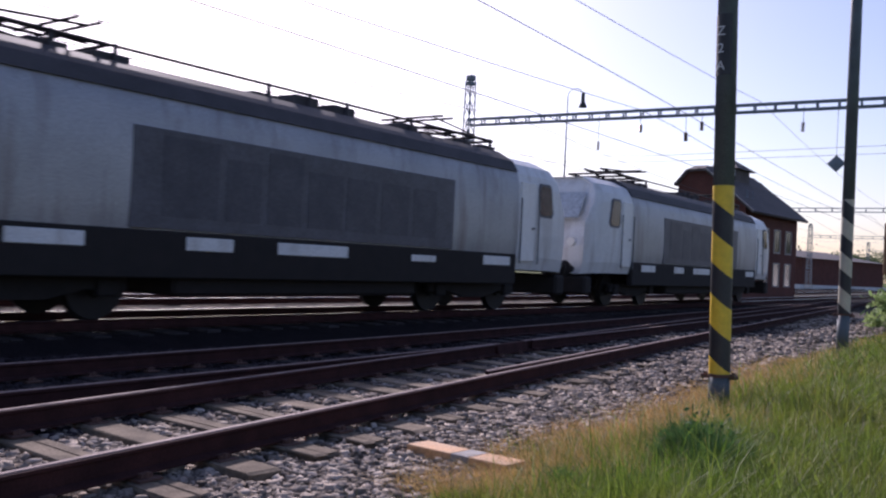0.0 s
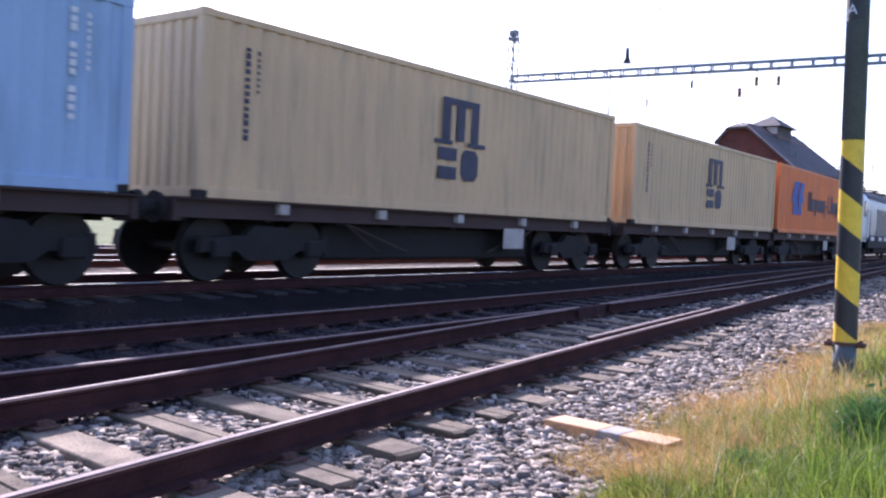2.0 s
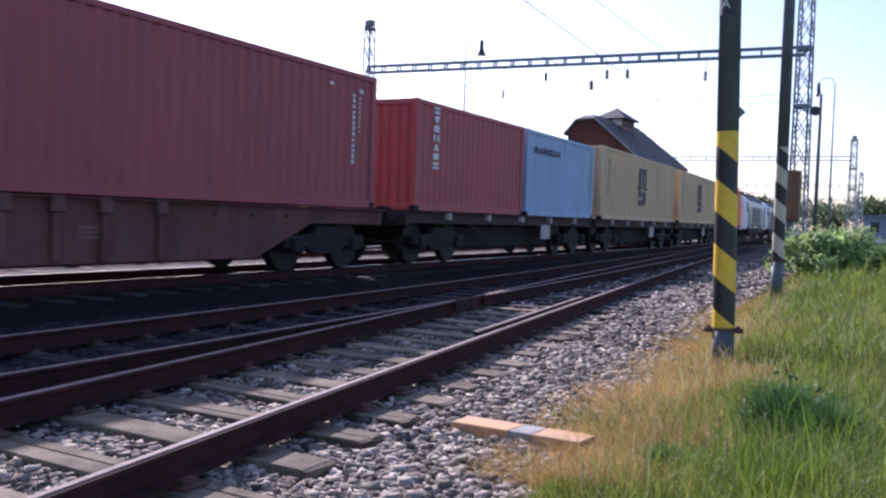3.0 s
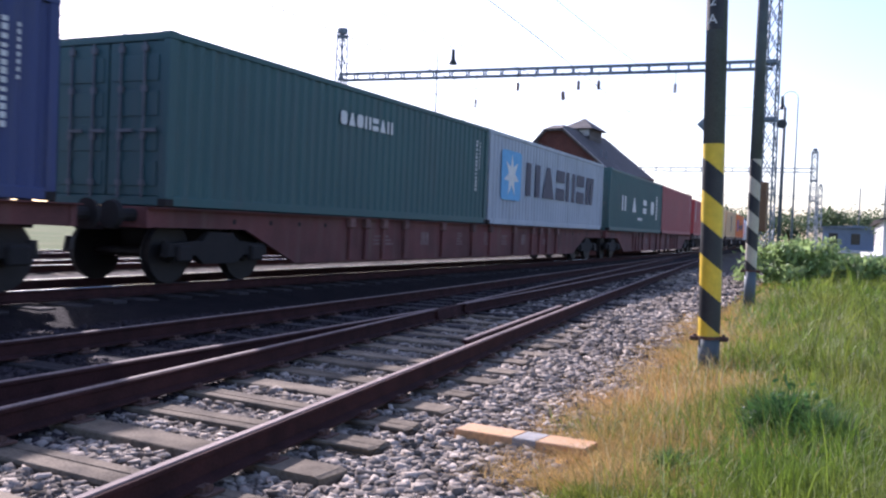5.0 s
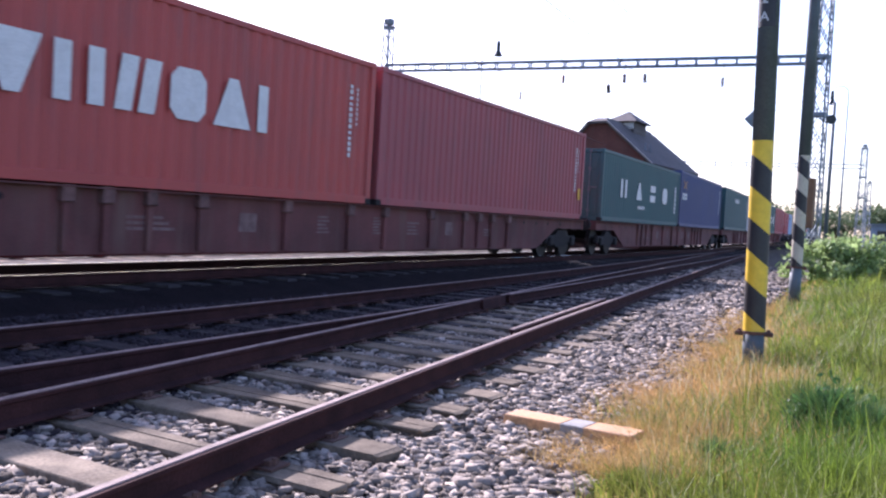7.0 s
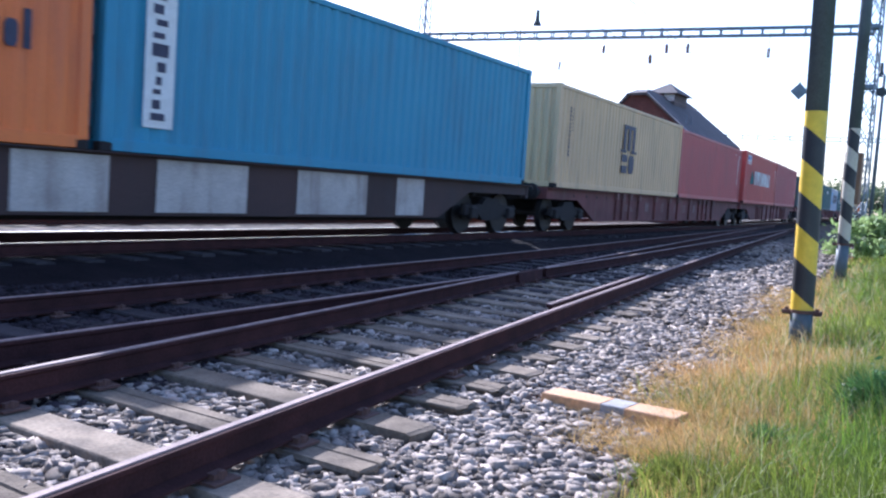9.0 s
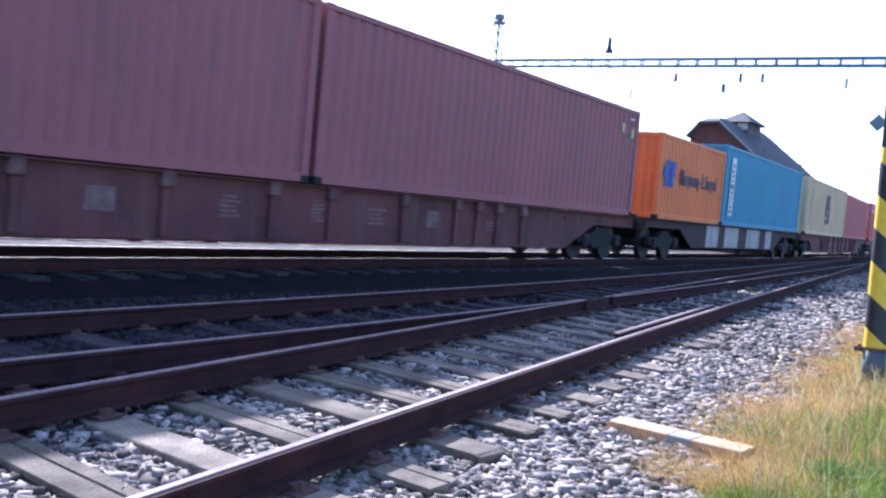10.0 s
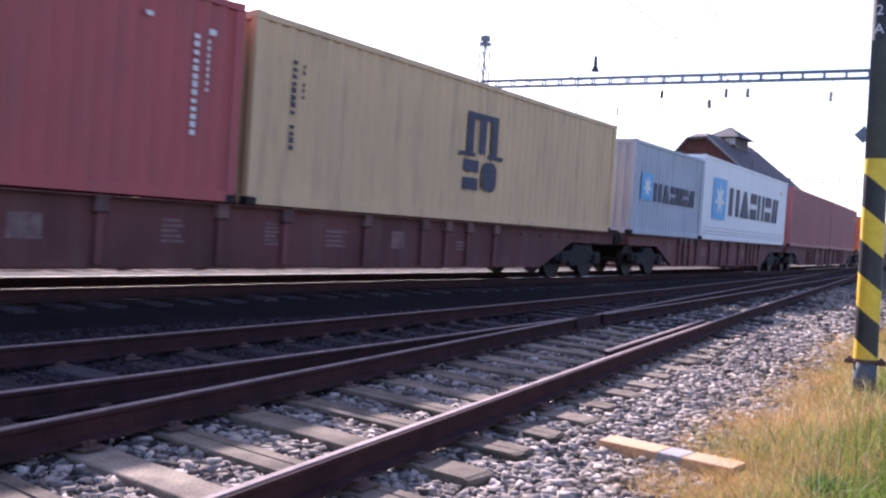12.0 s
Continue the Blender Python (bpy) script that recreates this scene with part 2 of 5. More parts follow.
def block(bm, x0, y0, z0, x1, y1, z1, m=None, bevel=0.0):
    start = len(bm.verts)
    mat = Matrix.Translation(((x0 + x1) / 2, (y0 + y1) / 2, (z0 + z1) / 2)) @ Matrix.Diagonal((abs(x1 - x0), abs(y1 - y0), abs(z1 - z0), 1))
    made = bmesh.ops.create_cube(bm, size=1, matrix=(m @ mat) if m else mat)["verts"]
    if bevel:
        edges = list({e for v in made for e in v.link_edges})
        bmesh.ops.bevel(bm, geom=edges, offset=bevel, segments=1, affect="EDGES", clamp_overlap=True)
    return start


def tube(bm, a, b, r0, r1=None, sides=8, caps=True):
    a, b = Vector(a), Vector(b)
    d = b - a
    m = Matrix.Translation((a + b) / 2) @ d.to_track_quat("Z", "Y").to_matrix().to_4x4()
    bmesh.ops.create_cone(bm, cap_ends=caps, segments=sides, radius1=r0, radius2=r0 if r1 is None else r1, depth=d.length, matrix=m)


def prism(bm, profile, y0, y1, m=None):
    """Extrudes a closed profile of (x, z) points from y0 to y1."""
    a = [bm.verts.new((x, y0, z)) for x, z in profile]
    b = [bm.verts.new((x, y1, z)) for x, z in profile]
    n = len(profile)
    for i in range(n):
        bm.faces.new((a[i], a[(i + 1) % n], b[(i + 1) % n], b[i]))
    bm.faces.new(a[::-1])
    bm.faces.new(b)
    if m:
        bmesh.ops.transform(bm, matrix=m, verts=a + b)


def thing(name, label, category, group="", kind="", m=None):
    ob = new(name)
    if m:
        ob.matrix_basis = m
    return tagged(ob, label, category, group, kind)


def raw(name, verts, faces, mat, parent=None, smooth=False):
    me = bpy.data.meshes.new(name)
    verts, faces = np.asarray(verts, np.float32), np.asarray(faces, np.int32)
    me.vertices.add(len(verts))
    me.vertices.foreach_set("co", verts.ravel())
    k = faces.shape[1]
    me.loops.add(faces.size)
    me.loops.foreach_set("vertex_index", faces.ravel())
    me.polygons.add(len(faces))
    me.polygons.foreach_set("loop_start", np.arange(len(faces), dtype=np.int32) * k)
    me.update(calc_edges=True)
    me.validate()
    me.materials.append(M[mat])
    ob = new(name, me)
    ob.parent = parent
    return ob


# ---- the lines of the tracks: x of the centre at a given y ----
def line_a(y):
    y1 = min(y, 20)
    a = -4.29 - 0.1837 * (y1 - 3) + 0.00062 * (y1 - 3) ** 2 - 0.1626 * (y - y1)
    return max(a, line_b(y)) if y > 12 else a


def line_b(y):
    y1 = min(max(y, -5), 20)
    return -6.384 - 0.0665 * y1 - 0.00163 * y1 * y1 + (y - y1) * (-0.0665 - 0.00326 * y1)


def line_c(y):
    y1 = min(max(y, 0), 60)
    return -11.35 - 0.0345 * y1 - 0.00066 * y1 * y1 + (y - y1) * (-0.0345 - 0.00132 * y1)


def line_d(y):
    return line_c(y) - 5.2


def line_e(y):
    return line_c(y) - 10.2


RAIL_C = 0.26           # rail top of the train's track
S_Y = np.linspace(-420.0, 420.0, 8401)
S_X = np.array([line_c(v) for v in S_Y])
S_S = np.r_[0, np.cumsum(np.hypot(np.diff(S_X), np.diff(S_Y)))]
S_S -= np.interp(0, S_Y, S_S)


def on_track(s):
    y = float(np.interp(s, S_S, S_Y))
    return line_c(y), y


def rail_pose(s, half, z=RAIL_C):
    """A vehicle whose middle is s along the train's track, standing on bogies half to each side."""
    (xa, ya), (xb, yb) = on_track(s - half), on_track(s + half)
    turn = math.degrees(math.atan2(-(xb - xa), yb - ya))
    return pose((xa + xb) / 2, (ya + yb) / 2, z, 0, 0, turn)


SPEED, START = 22.6, 1.0
LAG = {1.5: 0.12, 5.5: 0.12, 10.5: 0.3}     # small falls behind an even pace, in metres
TIMES = [i * 0.5 for i in range(25)]
MOVING = []             # (object, place along the train, half of the bogie distance, height over the rail)


# ---- ground ----
def bank(x, y):
    """Height of the ground: the grassy bank beside the tracks, the beds of the tracks, the land beyond."""
    edge = -2.35 - 0.155 * max(y - 4.3, 0) + 0.0016 * max(y - 4.3, 0) ** 2 if y < 40 else -5.8 - 0.07 * (y - 40)
    up = min(max((x - edge + 0.5) / 2.6, 0), 1)
    low = -0.3 if line_e(y) - 5 < x < edge - 0.3 and abs(y) < 500 else -0.1
    return low + (0.15 - low) * up * up * (3 - 2 * up)


GX = np.unique(np.r_[np.linspace(-2600, -40, 14), np.linspace(-40, -5, 22), np.linspace(-5, 4, 37), np.linspace(4, 30, 12), np.linspace(30, 2600, 12)])
GY = np.unique(np.r_[np.linspace(-2600, -20, 12), np.linspace(-20, 0, 12), np.linspace(0, 40, 81), np.linspace(40, 120, 25), np.linspace(120, 2600, 14)])


def make_ground():
    v = [(x, y, bank(x, y) + (0.02 * noise.noise((x, y, 3.0)) if abs(x) < 30 and abs(y) < 60 else 0)) for y in GY for x in GX]
    w = len(GX)
    f = [(j * w + i, j * w + i + 1, (j + 1) * w + i + 1, (j + 1) * w + i) for j in range(len(GY) - 1) for i in range(w - 1)]
    ob = raw("ground", v, f, "field")
    tagged(ob, "grassy ground reaching to the horizon round the railway yard", "ground", kind="structure")
    # the stone bed under the tracks, laid a little above the ground
    ys = np.r_[np.linspace(-300, -10, 30), np.linspace(-9, 60, 139), np.linspace(62, 420, 60)]
    rows = []
    for y in ys:
        right = -2.35 - 0.155 * max(min(y, 40) - 4.3, 0) + 0.0016 * max(min(y, 40) - 4.3, 0) ** 2 if y < 40 else -5.82 - 0.114 * (y - 40)
        left = line_e(y) - 4
        c = line_c(y)
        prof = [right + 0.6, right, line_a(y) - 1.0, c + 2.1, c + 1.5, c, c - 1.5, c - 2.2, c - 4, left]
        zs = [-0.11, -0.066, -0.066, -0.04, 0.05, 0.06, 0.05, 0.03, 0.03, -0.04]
        rows.append([(px, y, pz + 0.012 * noise.noise((px, y * 2, 1.0))) for px, pz in zip(prof, zs)])
    k = len(rows[0])
    v = [p for r in rows for p in r]
    f = [(j * k + i + 1, j * k + i, (j + 1) * k + i, (j + 1) * k + i + 1) for j in range(len(rows) - 1) for i in range(k - 1)]
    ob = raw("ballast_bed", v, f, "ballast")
    # strips from the siding to the train take the colour with shade painted in
    ob.data.materials.append(M["shadegrime"])
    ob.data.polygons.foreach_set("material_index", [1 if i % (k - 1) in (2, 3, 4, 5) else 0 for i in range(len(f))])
    tagged(ob, "bed of grey crushed stone under the tracks", "ballast", kind="structure")


def make_stones():
    """Loose crushed stones where the tracks are near."""
    rng = np.random.default_rng(5)
    base = np.array([(a * (1 - 0.25 * c), b * (1 - 0.2 * c), c) for a in (-1, 1) for b in (-1, 1) for c in (-0.8, 0.8)])
    box = np.array([(0, 2, 3, 1), (4, 5, 7, 6), (0, 1, 5, 4), (2, 6, 7, 3), (1, 3, 7, 5), (0, 4, 6, 2)])
    spots = []
    for n, y0, y1 in ((6000, -4, 1.6), (58000, 1.6, 5.5), (40000, 5.5, 10), (26000, 10, 20), (8000, 20, 36)):
        y = rng.uniform(y0, y1, n)
        right = -2.15 - 0.155 * np.maximum(y - 4.3, 0) + 0.0016 * np.maximum(y - 4.3, 0) ** 2
        spots.append(np.c_[rng.uniform(-9.4, 0, n) * 0 + right - rng.power(1.0, n) * (right + 9.4), y])
    p = np.concatenate(spots)
    # the sleepers of the siding are swept nearly clean
    row = (p[:, 1] - A_FIRST) / A_GAP
    over = (np.abs(row - np.round(row)) * A_GAP < 0.15) & (np.abs(p[:, 0] - np.array([line_a(b) for b in p[:, 1]])) < 1.3) & (p[:, 1] < 13.1)
    p = p[~over | (rng.uniform(0, 1, len(p)) < 0.035)]
    # the foot of the bank keeps some stones among the grass
    size = rng.lognormal(math.log(0.0142), 0.48, len(p)).clip(0.006, 0.034) * np.interp(p[:, 1], (9, 14, 20), (1.0, 1.5, 1.8))
    ang, tilt = rng.uniform(0, 6.28, len(p)), rng.normal(0, 0.7, len(p))
    q = base[None] * (1 + rng.normal(0, 0.26, (len(p), 8, 3))) * size[:, None, None] * np.array((1.15, 0.8, 0.5))
    ct, st, ca, sa = np.cos(tilt)[:, None], np.sin(tilt)[:, None], np.cos(ang)[:, None], np.sin(ang)[:, None]
    x, y, z = q[..., 0], q[..., 1] * ct - q[..., 2] * st, q[..., 1] * st + q[..., 2] * ct
    q = np.stack([x * ca - y * sa, x * sa + y * ca, z], -1)
    q[..., :2] += p[:, None, :]
    q[..., 2] += -0.056 + (size * rng.uniform(0.0, 0.6, len(p)))[:, None]
    f = (box[None] + 8 * np.arange(len(p))[:, None, None]).reshape(-1, 4)
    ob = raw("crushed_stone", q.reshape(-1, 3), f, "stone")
    # stones left of a ragged line in the siding are coloured as shadowed
    ob.data.materials.append(M["shadegrimestone"])
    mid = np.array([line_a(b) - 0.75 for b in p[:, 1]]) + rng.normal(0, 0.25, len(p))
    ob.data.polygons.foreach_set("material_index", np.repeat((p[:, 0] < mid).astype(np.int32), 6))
    tagged(ob, "loose light grey crushed stone between the sleepers", "ballast", kind="stuff")


# ---- tracks ----
def sweep(bm, line, off, y0, y1, prof, step=0.5, z=0.0):
    n = max(2, int((y1 - y0) / step) + 1)
    rings = []
    for i in range(n):
        y = y0 + (y1 - y0) * i / (n - 1)
        d = (line(y + 0.2) - line(y - 0.2)) / 0.4
        k = 1 / math.hypot(1, d)
        rings.append([bm.verts.new((line(y) + (off + px) * k, y - (off + px) * d * k, pz + z)) for px, pz in prof])
    m = len(prof)
    for a, b in zip(rings, rings[1:]):
        for i in range(m):
            bm.faces.new((a[i], a[(i + 1) % m], b[(i + 1) % m], b[i]))
    bm.faces.new(rings[0][::-1])
    bm.faces.new(rings[-1])


FOOT = [(-0.07, 0.0), (-0.07, 0.012), (-0.012, 0.03), (-0.01, 0.115), (-0.034, 0.128), (-0.034, 0.148), (0.034, 0.148), (0.034, 0.128), (0.01, 0.115), (0.012, 0.03), (0.07, 0.012), (0.07, 0.0)]
HEAD = [(-0.03, 0.149), (-0.026, 0.156), (0.01, 0.156), (0.014, 0.149)]


def rail(parent, line, off, y0, y1, z, step=0.5, shine="railhead"):
    bm = bmesh.new()
    sweep(bm, line, off, y0, y1, FOOT, step, z)
    r = part("rail", bm, "railside", parent)
    bm = bmesh.new()
    sweep(bm, line, off, y0, y1, HEAD, step, z)
    part("rail_head", bm, shine, r, "worn running surface")
    return r


def sleeper_mesh(length=2.6, seed=0, mat="oldsleeper"):
    bm = bmesh.new()
    rnd = random.Random(seed)
    if seed % 3 == 2:
        block(bm, -length / 2, -0.13, -0.14, length / 2, 0.13, 0.0, bevel=0.012)
    else:
        # a sleeper split along its length by a drying crack
        crack = rnd.uniform(-0.04, 0.04)
        block(bm, -length / 2, -0.13, -0.14, length / 2, 0.13, -0.035)
        block(bm, -length / 2, -0.13, -0.035, length / 2, crack - 0.006, 0.0, bevel=0.009)
        block(bm, -length / 2 + 0.02, crack + 0.006, -0.035, length / 2 - 0.015, 0.13, -0.003, bevel=0.009)
    for v in bm.verts:
        v.co.x += rnd.uniform(-0.02, 0.02)
        v.co.y += rnd.uniform(-0.006, 0.006)
    me = bpy.data.meshes.new("sleeper")
    bm.to_mesh(me)
    bm.free()
    me.materials.append(M[mat])
    return me


def clip_mesh():
    bm = bmesh.new()
    block(bm, -0.14, -0.08, 0, 0.14, 0.08, 0.014)
    for sx in (-1, 1):
        tube(bm, (sx * 0.1, 0, 0.01), (sx * 0.1, 0, 0.05), 0.018, 0.014, 6)
        block(bm, sx * 0.045, -0.04, 0.012, sx * 0.1, 0.04, 0.04)
    me = bpy.data.meshes.new("rail_chair")
    bm.to_mesh(me)
    bm.free()
    me.materials.append(M["clip"])
    return me


def sleepers(parent, line, y0, y1, gap, z, meshes, clips=None, seed=1, length=0.0):
    rnd = random.Random(seed)
    y = y0
    while y < y1:
        d = (line(y + 0.2) - line(y - 0.2)) / 0.4
        turn = math.degrees(math.atan2(-d, 1)) + rnd.uniform(-1.2, 1.2)
        m = pose(line(y) + rnd.uniform(-0.05, 0.05), y, z + rnd.uniform(-0.012, 0.008), 0, rnd.uniform(-0.4, 0.4), turn)
        shared("sleeper", rnd.choice(meshes), parent, m)
        if clips and y < 22:
            for off in (-0.752, 0.752):
                k = math.hypot(1, d)
                shared("rail_chair", clips, parent, pose(line(y) + off / k, y - off * d / k, z + 0.002, 0, 0, turn))
        y += gap * rnd.uniform(0.94, 1.07)


A_FIRST, A_GAP = 3.37, 0.628       # sleepers of the siding


def make_tracks():
    wood = [sleeper_mesh(2.52, i) for i in range(6)]
    # sleepers in the train's shadow, darkened by their colour
    dark = [sleeper_mesh(2.7, 40 + i, "shadesleeper") for i in range(5)]
    chair = clip_mesh()
    a = thing("railway_track_siding", "rusty siding track on weathered wooden sleepers", "railway track", kind="structure")
    rail(a, line_a, 0.752, -12, 48, 0.012)
    rail(a, line_a, -0.752, -12, 11.6, 0.012)
    rail(a, line_a, -0.752, 12.6, 48, 0.012)
    check = bmesh.new()
    sweep(check, line_a, 0.752 - 0.115, 8.6, 13.4, [(px * 0.9, pz) for px, pz in FOOT], 0.4, 0.03)
    guard = part("check_rail", check, "railside", a, "short rusty check rail")
    check = bmesh.new()
    sweep(check, line_a, 0.752 - 0.115, 8.6, 13.4, HEAD, 0.4, 0.03)
    part("rail_head", check, "railhead", guard, "worn upper edge")
    frog = bmesh.new()
    sweep(frog, line_a, -0.752, 11.6, 12.6, [(-0.07, 0.0), (-0.045, 0.148), (0.045, 0.148), (0.07, 0.0)], 0.3, 0.012)
    part("crossing_frog", frog, "railside", a, "cast steel crossing nose")
    rnd = random.Random(3)
    for k in range(-14, 16):
        y = A_FIRST + A_GAP * k
        shared("sleeper", rnd.choice(wood), a, pose(line_a(y) + rnd.uniform(-0.05, 0.05), y + rnd.uniform(-0.015, 0.015), -0.01 + rnd.uniform(-0.012, 0.006), 0, rnd.uniform(-0.4, 0.4), rnd.uniform(-0.8, 0.8)))
        for off in (-0.752, 0.752):
            shared("rail_chair", chair, a, pose(line_a(y) + off * 1.02, y, -0.012, 0, 0, 6))
    b = thing("railway_track_through", "rusty running track joining the siding at a turnout", "railway track", kind="structure")
    rail(b, line_b, 0.752, -60, 11.6, 0.012)
    rail(b, line_b, 0.752, 12.6, 60, 0.012)
    rail(b, line_b, -0.752, -60, 60, 0.012)
    sleepers(b, line_b, -8, 11.6, 0.66, -0.02, dark, chair, 5)
    long = [sleeper_mesh(3.6, 20 + i, "shadesleeper") for i in range(4)]
    sleepers(b, lambda y: (line_a(y) + line_b(y)) / 2, 13.2, 26, 0.66, -0.002, long, None, 6)
    sleepers(b, line_b, 26.2, 60, 0.66, -0.01, dark, None, 7)
    c = thing("railway_track_main", "main track with shining rails under the freight train", "railway track", kind="structure")
    far = thing("railway_track_far", "sunlit track beyond the freight train", "railway track", kind="structure")
    last = thing("railway_track_outer", "outermost sunlit track of the yard", "railway track", kind="structure")
    for th, ln, z in ((c, line_c, 0.1), (far, line_d, 0.05), (last, line_e, 0.02)):
        for off in (-0.752, 0.752):
            rail(th, ln, off, *((-320, 340) if th == c else (-60, 150)), z, 1.5, "railshine")
        sleepers(th, ln, -24 if th == c else 0, 60 if th == c else 40, 0.64, z - 0.012, dark if th == c else wood, None, 9)


make_ground()
make_tracks()


# ---- poles and overhead line ----
def striped_pole(x, y, z, height, radius, light, z0, z1, first, label, lean=0.0, plate=True):
    p = thing("catenary_pole", label, "pole", "tubular poles beside the track", m=pose(x, y, z, 0, lean, 0))
    bm = bmesh.new()
    tube(bm, (0, 0, -0.1), (0, 0, z0 - z), radius * 1.0, radius, 20)
    part("stub", bm, "polegreen", p, "dark buried foot", True)
    bm = bmesh.new()
    tube(bm, (0, 0, z1 - z), (0, 0, height), radius, radius * 0.86, 24)
    part("shaft", bm, "polegreen", p, "", True)
    # slanting bands wound round the shaft, every second one black
    seg, half = 28, 0.302
    for k in range(-1, 9):
        top = first - k * half
        bm = bmesh.new()
        for i in range(seg):
            a0, a1 = 2 * math.pi * i / seg, 2 * math.pi * (i + 1) / seg
            q = []
            for a in (a0, a1):
                rise = 0.085 * math.cos(a - 3.34)
                q.append((max(top - half + rise, z0) - z, min(top + rise, z1) - z))
            if min(q[0][1] - q[0][0], q[1][1] - q[1][0]) <= 0.002:
                continue
            c = [bm.verts.new((radius * 1.015 * math.cos(a), radius * 1.015 * math.sin(a), h)) for a, h in ((a0, q[0][0]), (a1, q[1][0]), (a1, q[1][1]), (a0, q[0][1]))]
            bm.faces.new(c)
        if not bm.faces:
            bm.free()
            continue
        bmesh.ops.remove_doubles(bm, verts=bm.verts, dist=0.0005)
        part("dark_band" if k % 2 == 0 else "light_band", bm, "black" if k % 2 == 0 else light, p, "", True)
    bm = bmesh.new()
    tube(bm, (0, 0, z0 - z - 0.03), (0, 0, z0 - z + 0.0), radius * 1.12, radius * 1.12, 20)
    part("flange", bm, "clip", p, "rusty base flange")
    for i in range(2):
        a = math.pi * (i + 0.06)
        bm = bmesh.new()
        bx, by = radius * 1.32 * math.cos(a), radius * 1.32 * math.sin(a)
        tube(bm, (bx, by, z0 - z - 0.05), (bx, by, z0 - z + 0.015), 0.018, 0.018, 6)
        block(bm, bx - 0.04, by - 0.035, z0 - z - 0.05, bx + 0.04, by + 0.035, z0 - z - 0.005, bevel=0.008)
        part("clamp_bolt", bm, "clip", p)
    if not plate:
        return p
    bm = bmesh.new()
    # number plate bent round the shaft
    for i in range(8):
        a0, a1 = math.pi * (1.05 + 0.09 * i), math.pi * (1.05 + 0.09 * (i + 1))
        c = [bm.verts.new((radius * 1.02 * math.cos(a), radius * 1.02 * math.sin(a), h)) for a, h in ((a0, 3.15), (a1, 3.15), (a1, 3.75), (a0, 3.75))]
        bm.faces.new(c)
    plate = part("number_plate", bm, "black", p, "black plate with pale characters", True)
    for i, ch in enumerate("A2Z"):
        cu = bpy.data.curves.new("character", "FONT")
        cu.body, cu.size, cu.align_x, cu.extrude = ch, 0.13, "CENTER", 0.001
        cu.materials.append(M["plate"])
        ob = new("character", cu)
        ob.parent, ob.matrix_basis = plate, pose(-0.02, -radius * 1.035, 3.2 + 0.17 * i, 90, 0, 0)
    return p


striped_pole(-2.47, 9.5, 0.1, 8.4, 0.1, "yellow", 0.36, 2.18, 1.97, "dark weathered tubular pole with yellow and black warning bands", -1.2)
striped_pole(-3.45, 17.4, 0.12, 8.6, 0.1, "cream", 0.75, 2.72, 2.66, "weathered tubular pole with cream and black warning bands", 0.0, False)


def lattice_mast(x, y, z, height, width=0.5, top=0.32, label="blue-grey steel lattice mast of the overhead line", bays=12, extra=True):
    p = thing("lattice_mast", label, "mast", "lattice masts of the overhead line", m=pose(x, y, z, 0, 0, -6))
    half = lambda h: (width + (top - width) * h / height) / 2
    for sx in (-1, 1):
        for sy in (-1, 1):
            bm = bmesh.new()
            tube(bm, (sx * width / 2, sy * width / 2, 0), (sx * top / 2, sy * top / 2, height), 0.032, 0.028, 5)
            part("corner_leg", bm, "steel", p)
    for side in range(4):
        bm = bmesh.new()
        for k in range(bays):
            h0, h1 = height * k / bays, height * (k + 1) / bays
            w0, w1 = half(h0), half(h1)
            a, b = ((-1, -1), (1, -1)) if side == 0 else ((-1, 1), (1, 1)) if side == 1 else ((-1, -1), (-1, 1)) if side == 2 else ((1, -1), (1, 1))
            tube(bm, (a[0] * w0, a[1] * w0, h0), (b[0] * w1, b[1] * w1, h1), 0.016, None, 4)
            tube(bm, (b[0] * w0, b[1] * w0, h0), (a[0] * w1, a[1] * w1, h1), 0.016, None, 4)
        tagged(part("lacing", bm, "steel", p), kind="stuff")
    if extra:
        for h, w in ((height * 0.53, width * 0.92), (height * 0.72, width * 0.84), (height - 0.1, top * 1.12)):
            bm = bmesh.new()
            block(bm, -w / 2, -w / 2, h - 0.06, w / 2, w / 2, h + 0.06, bevel=0.01)
            part("collar_plate", bm, "steel", p)
        bm = bmesh.new()
        block(bm, -0.15, -0.14, height, 0.15, 0.14, height + 0.22, bevel=0.03)
        part("head_bracket", bm, "steel", p)
    return p


def gantry_beam(a, b, depth=0.3, bays=22, name="gantry_beam"):
    a, b = Vector(a), Vector(b)
    d = b - a
    p = thing(name, "long slim steel lattice beam spanning the tracks", "gantry beam", "gantry beams", m=pose(a.x, a.y, a.z, 0, -math.degrees(math.atan2(d.z, math.hypot(d.x, d.y))), math.degrees(math.atan2(d.y, d.x))))
    L = d.length
    for dz in (0, depth):
        for dy in (-0.14, 0.14):
            bm = bmesh.new()
            block(bm, 0, dy - 0.025, dz - 0.026, L, dy + 0.025, dz + 0.026)
            part("chord", bm, "steel", p)
    for k in range(bays + 1):
        bm = bmesh.new()
        x = L * k / bays
        for dy in (-0.14, 0.14):
            block(bm, x - 0.02, dy - 0.016, 0, x + 0.02, dy + 0.016, depth)
        tube(bm, (x, -0.14, 0), (x, 0.14, depth), 0.018, None, 4)
        part("batten", bm, "steel", p)
    return p


MAST_L, MAST_R, BEAM_Z = (-20.1, 28.0), (-5.2, 29.9), 6.58
lattice_mast(*MAST_L, 0, 8.3, 0.42, 0.26)
lattice_mast(*MAST_R, 0.1, 9.3, 0.48, 0.34)
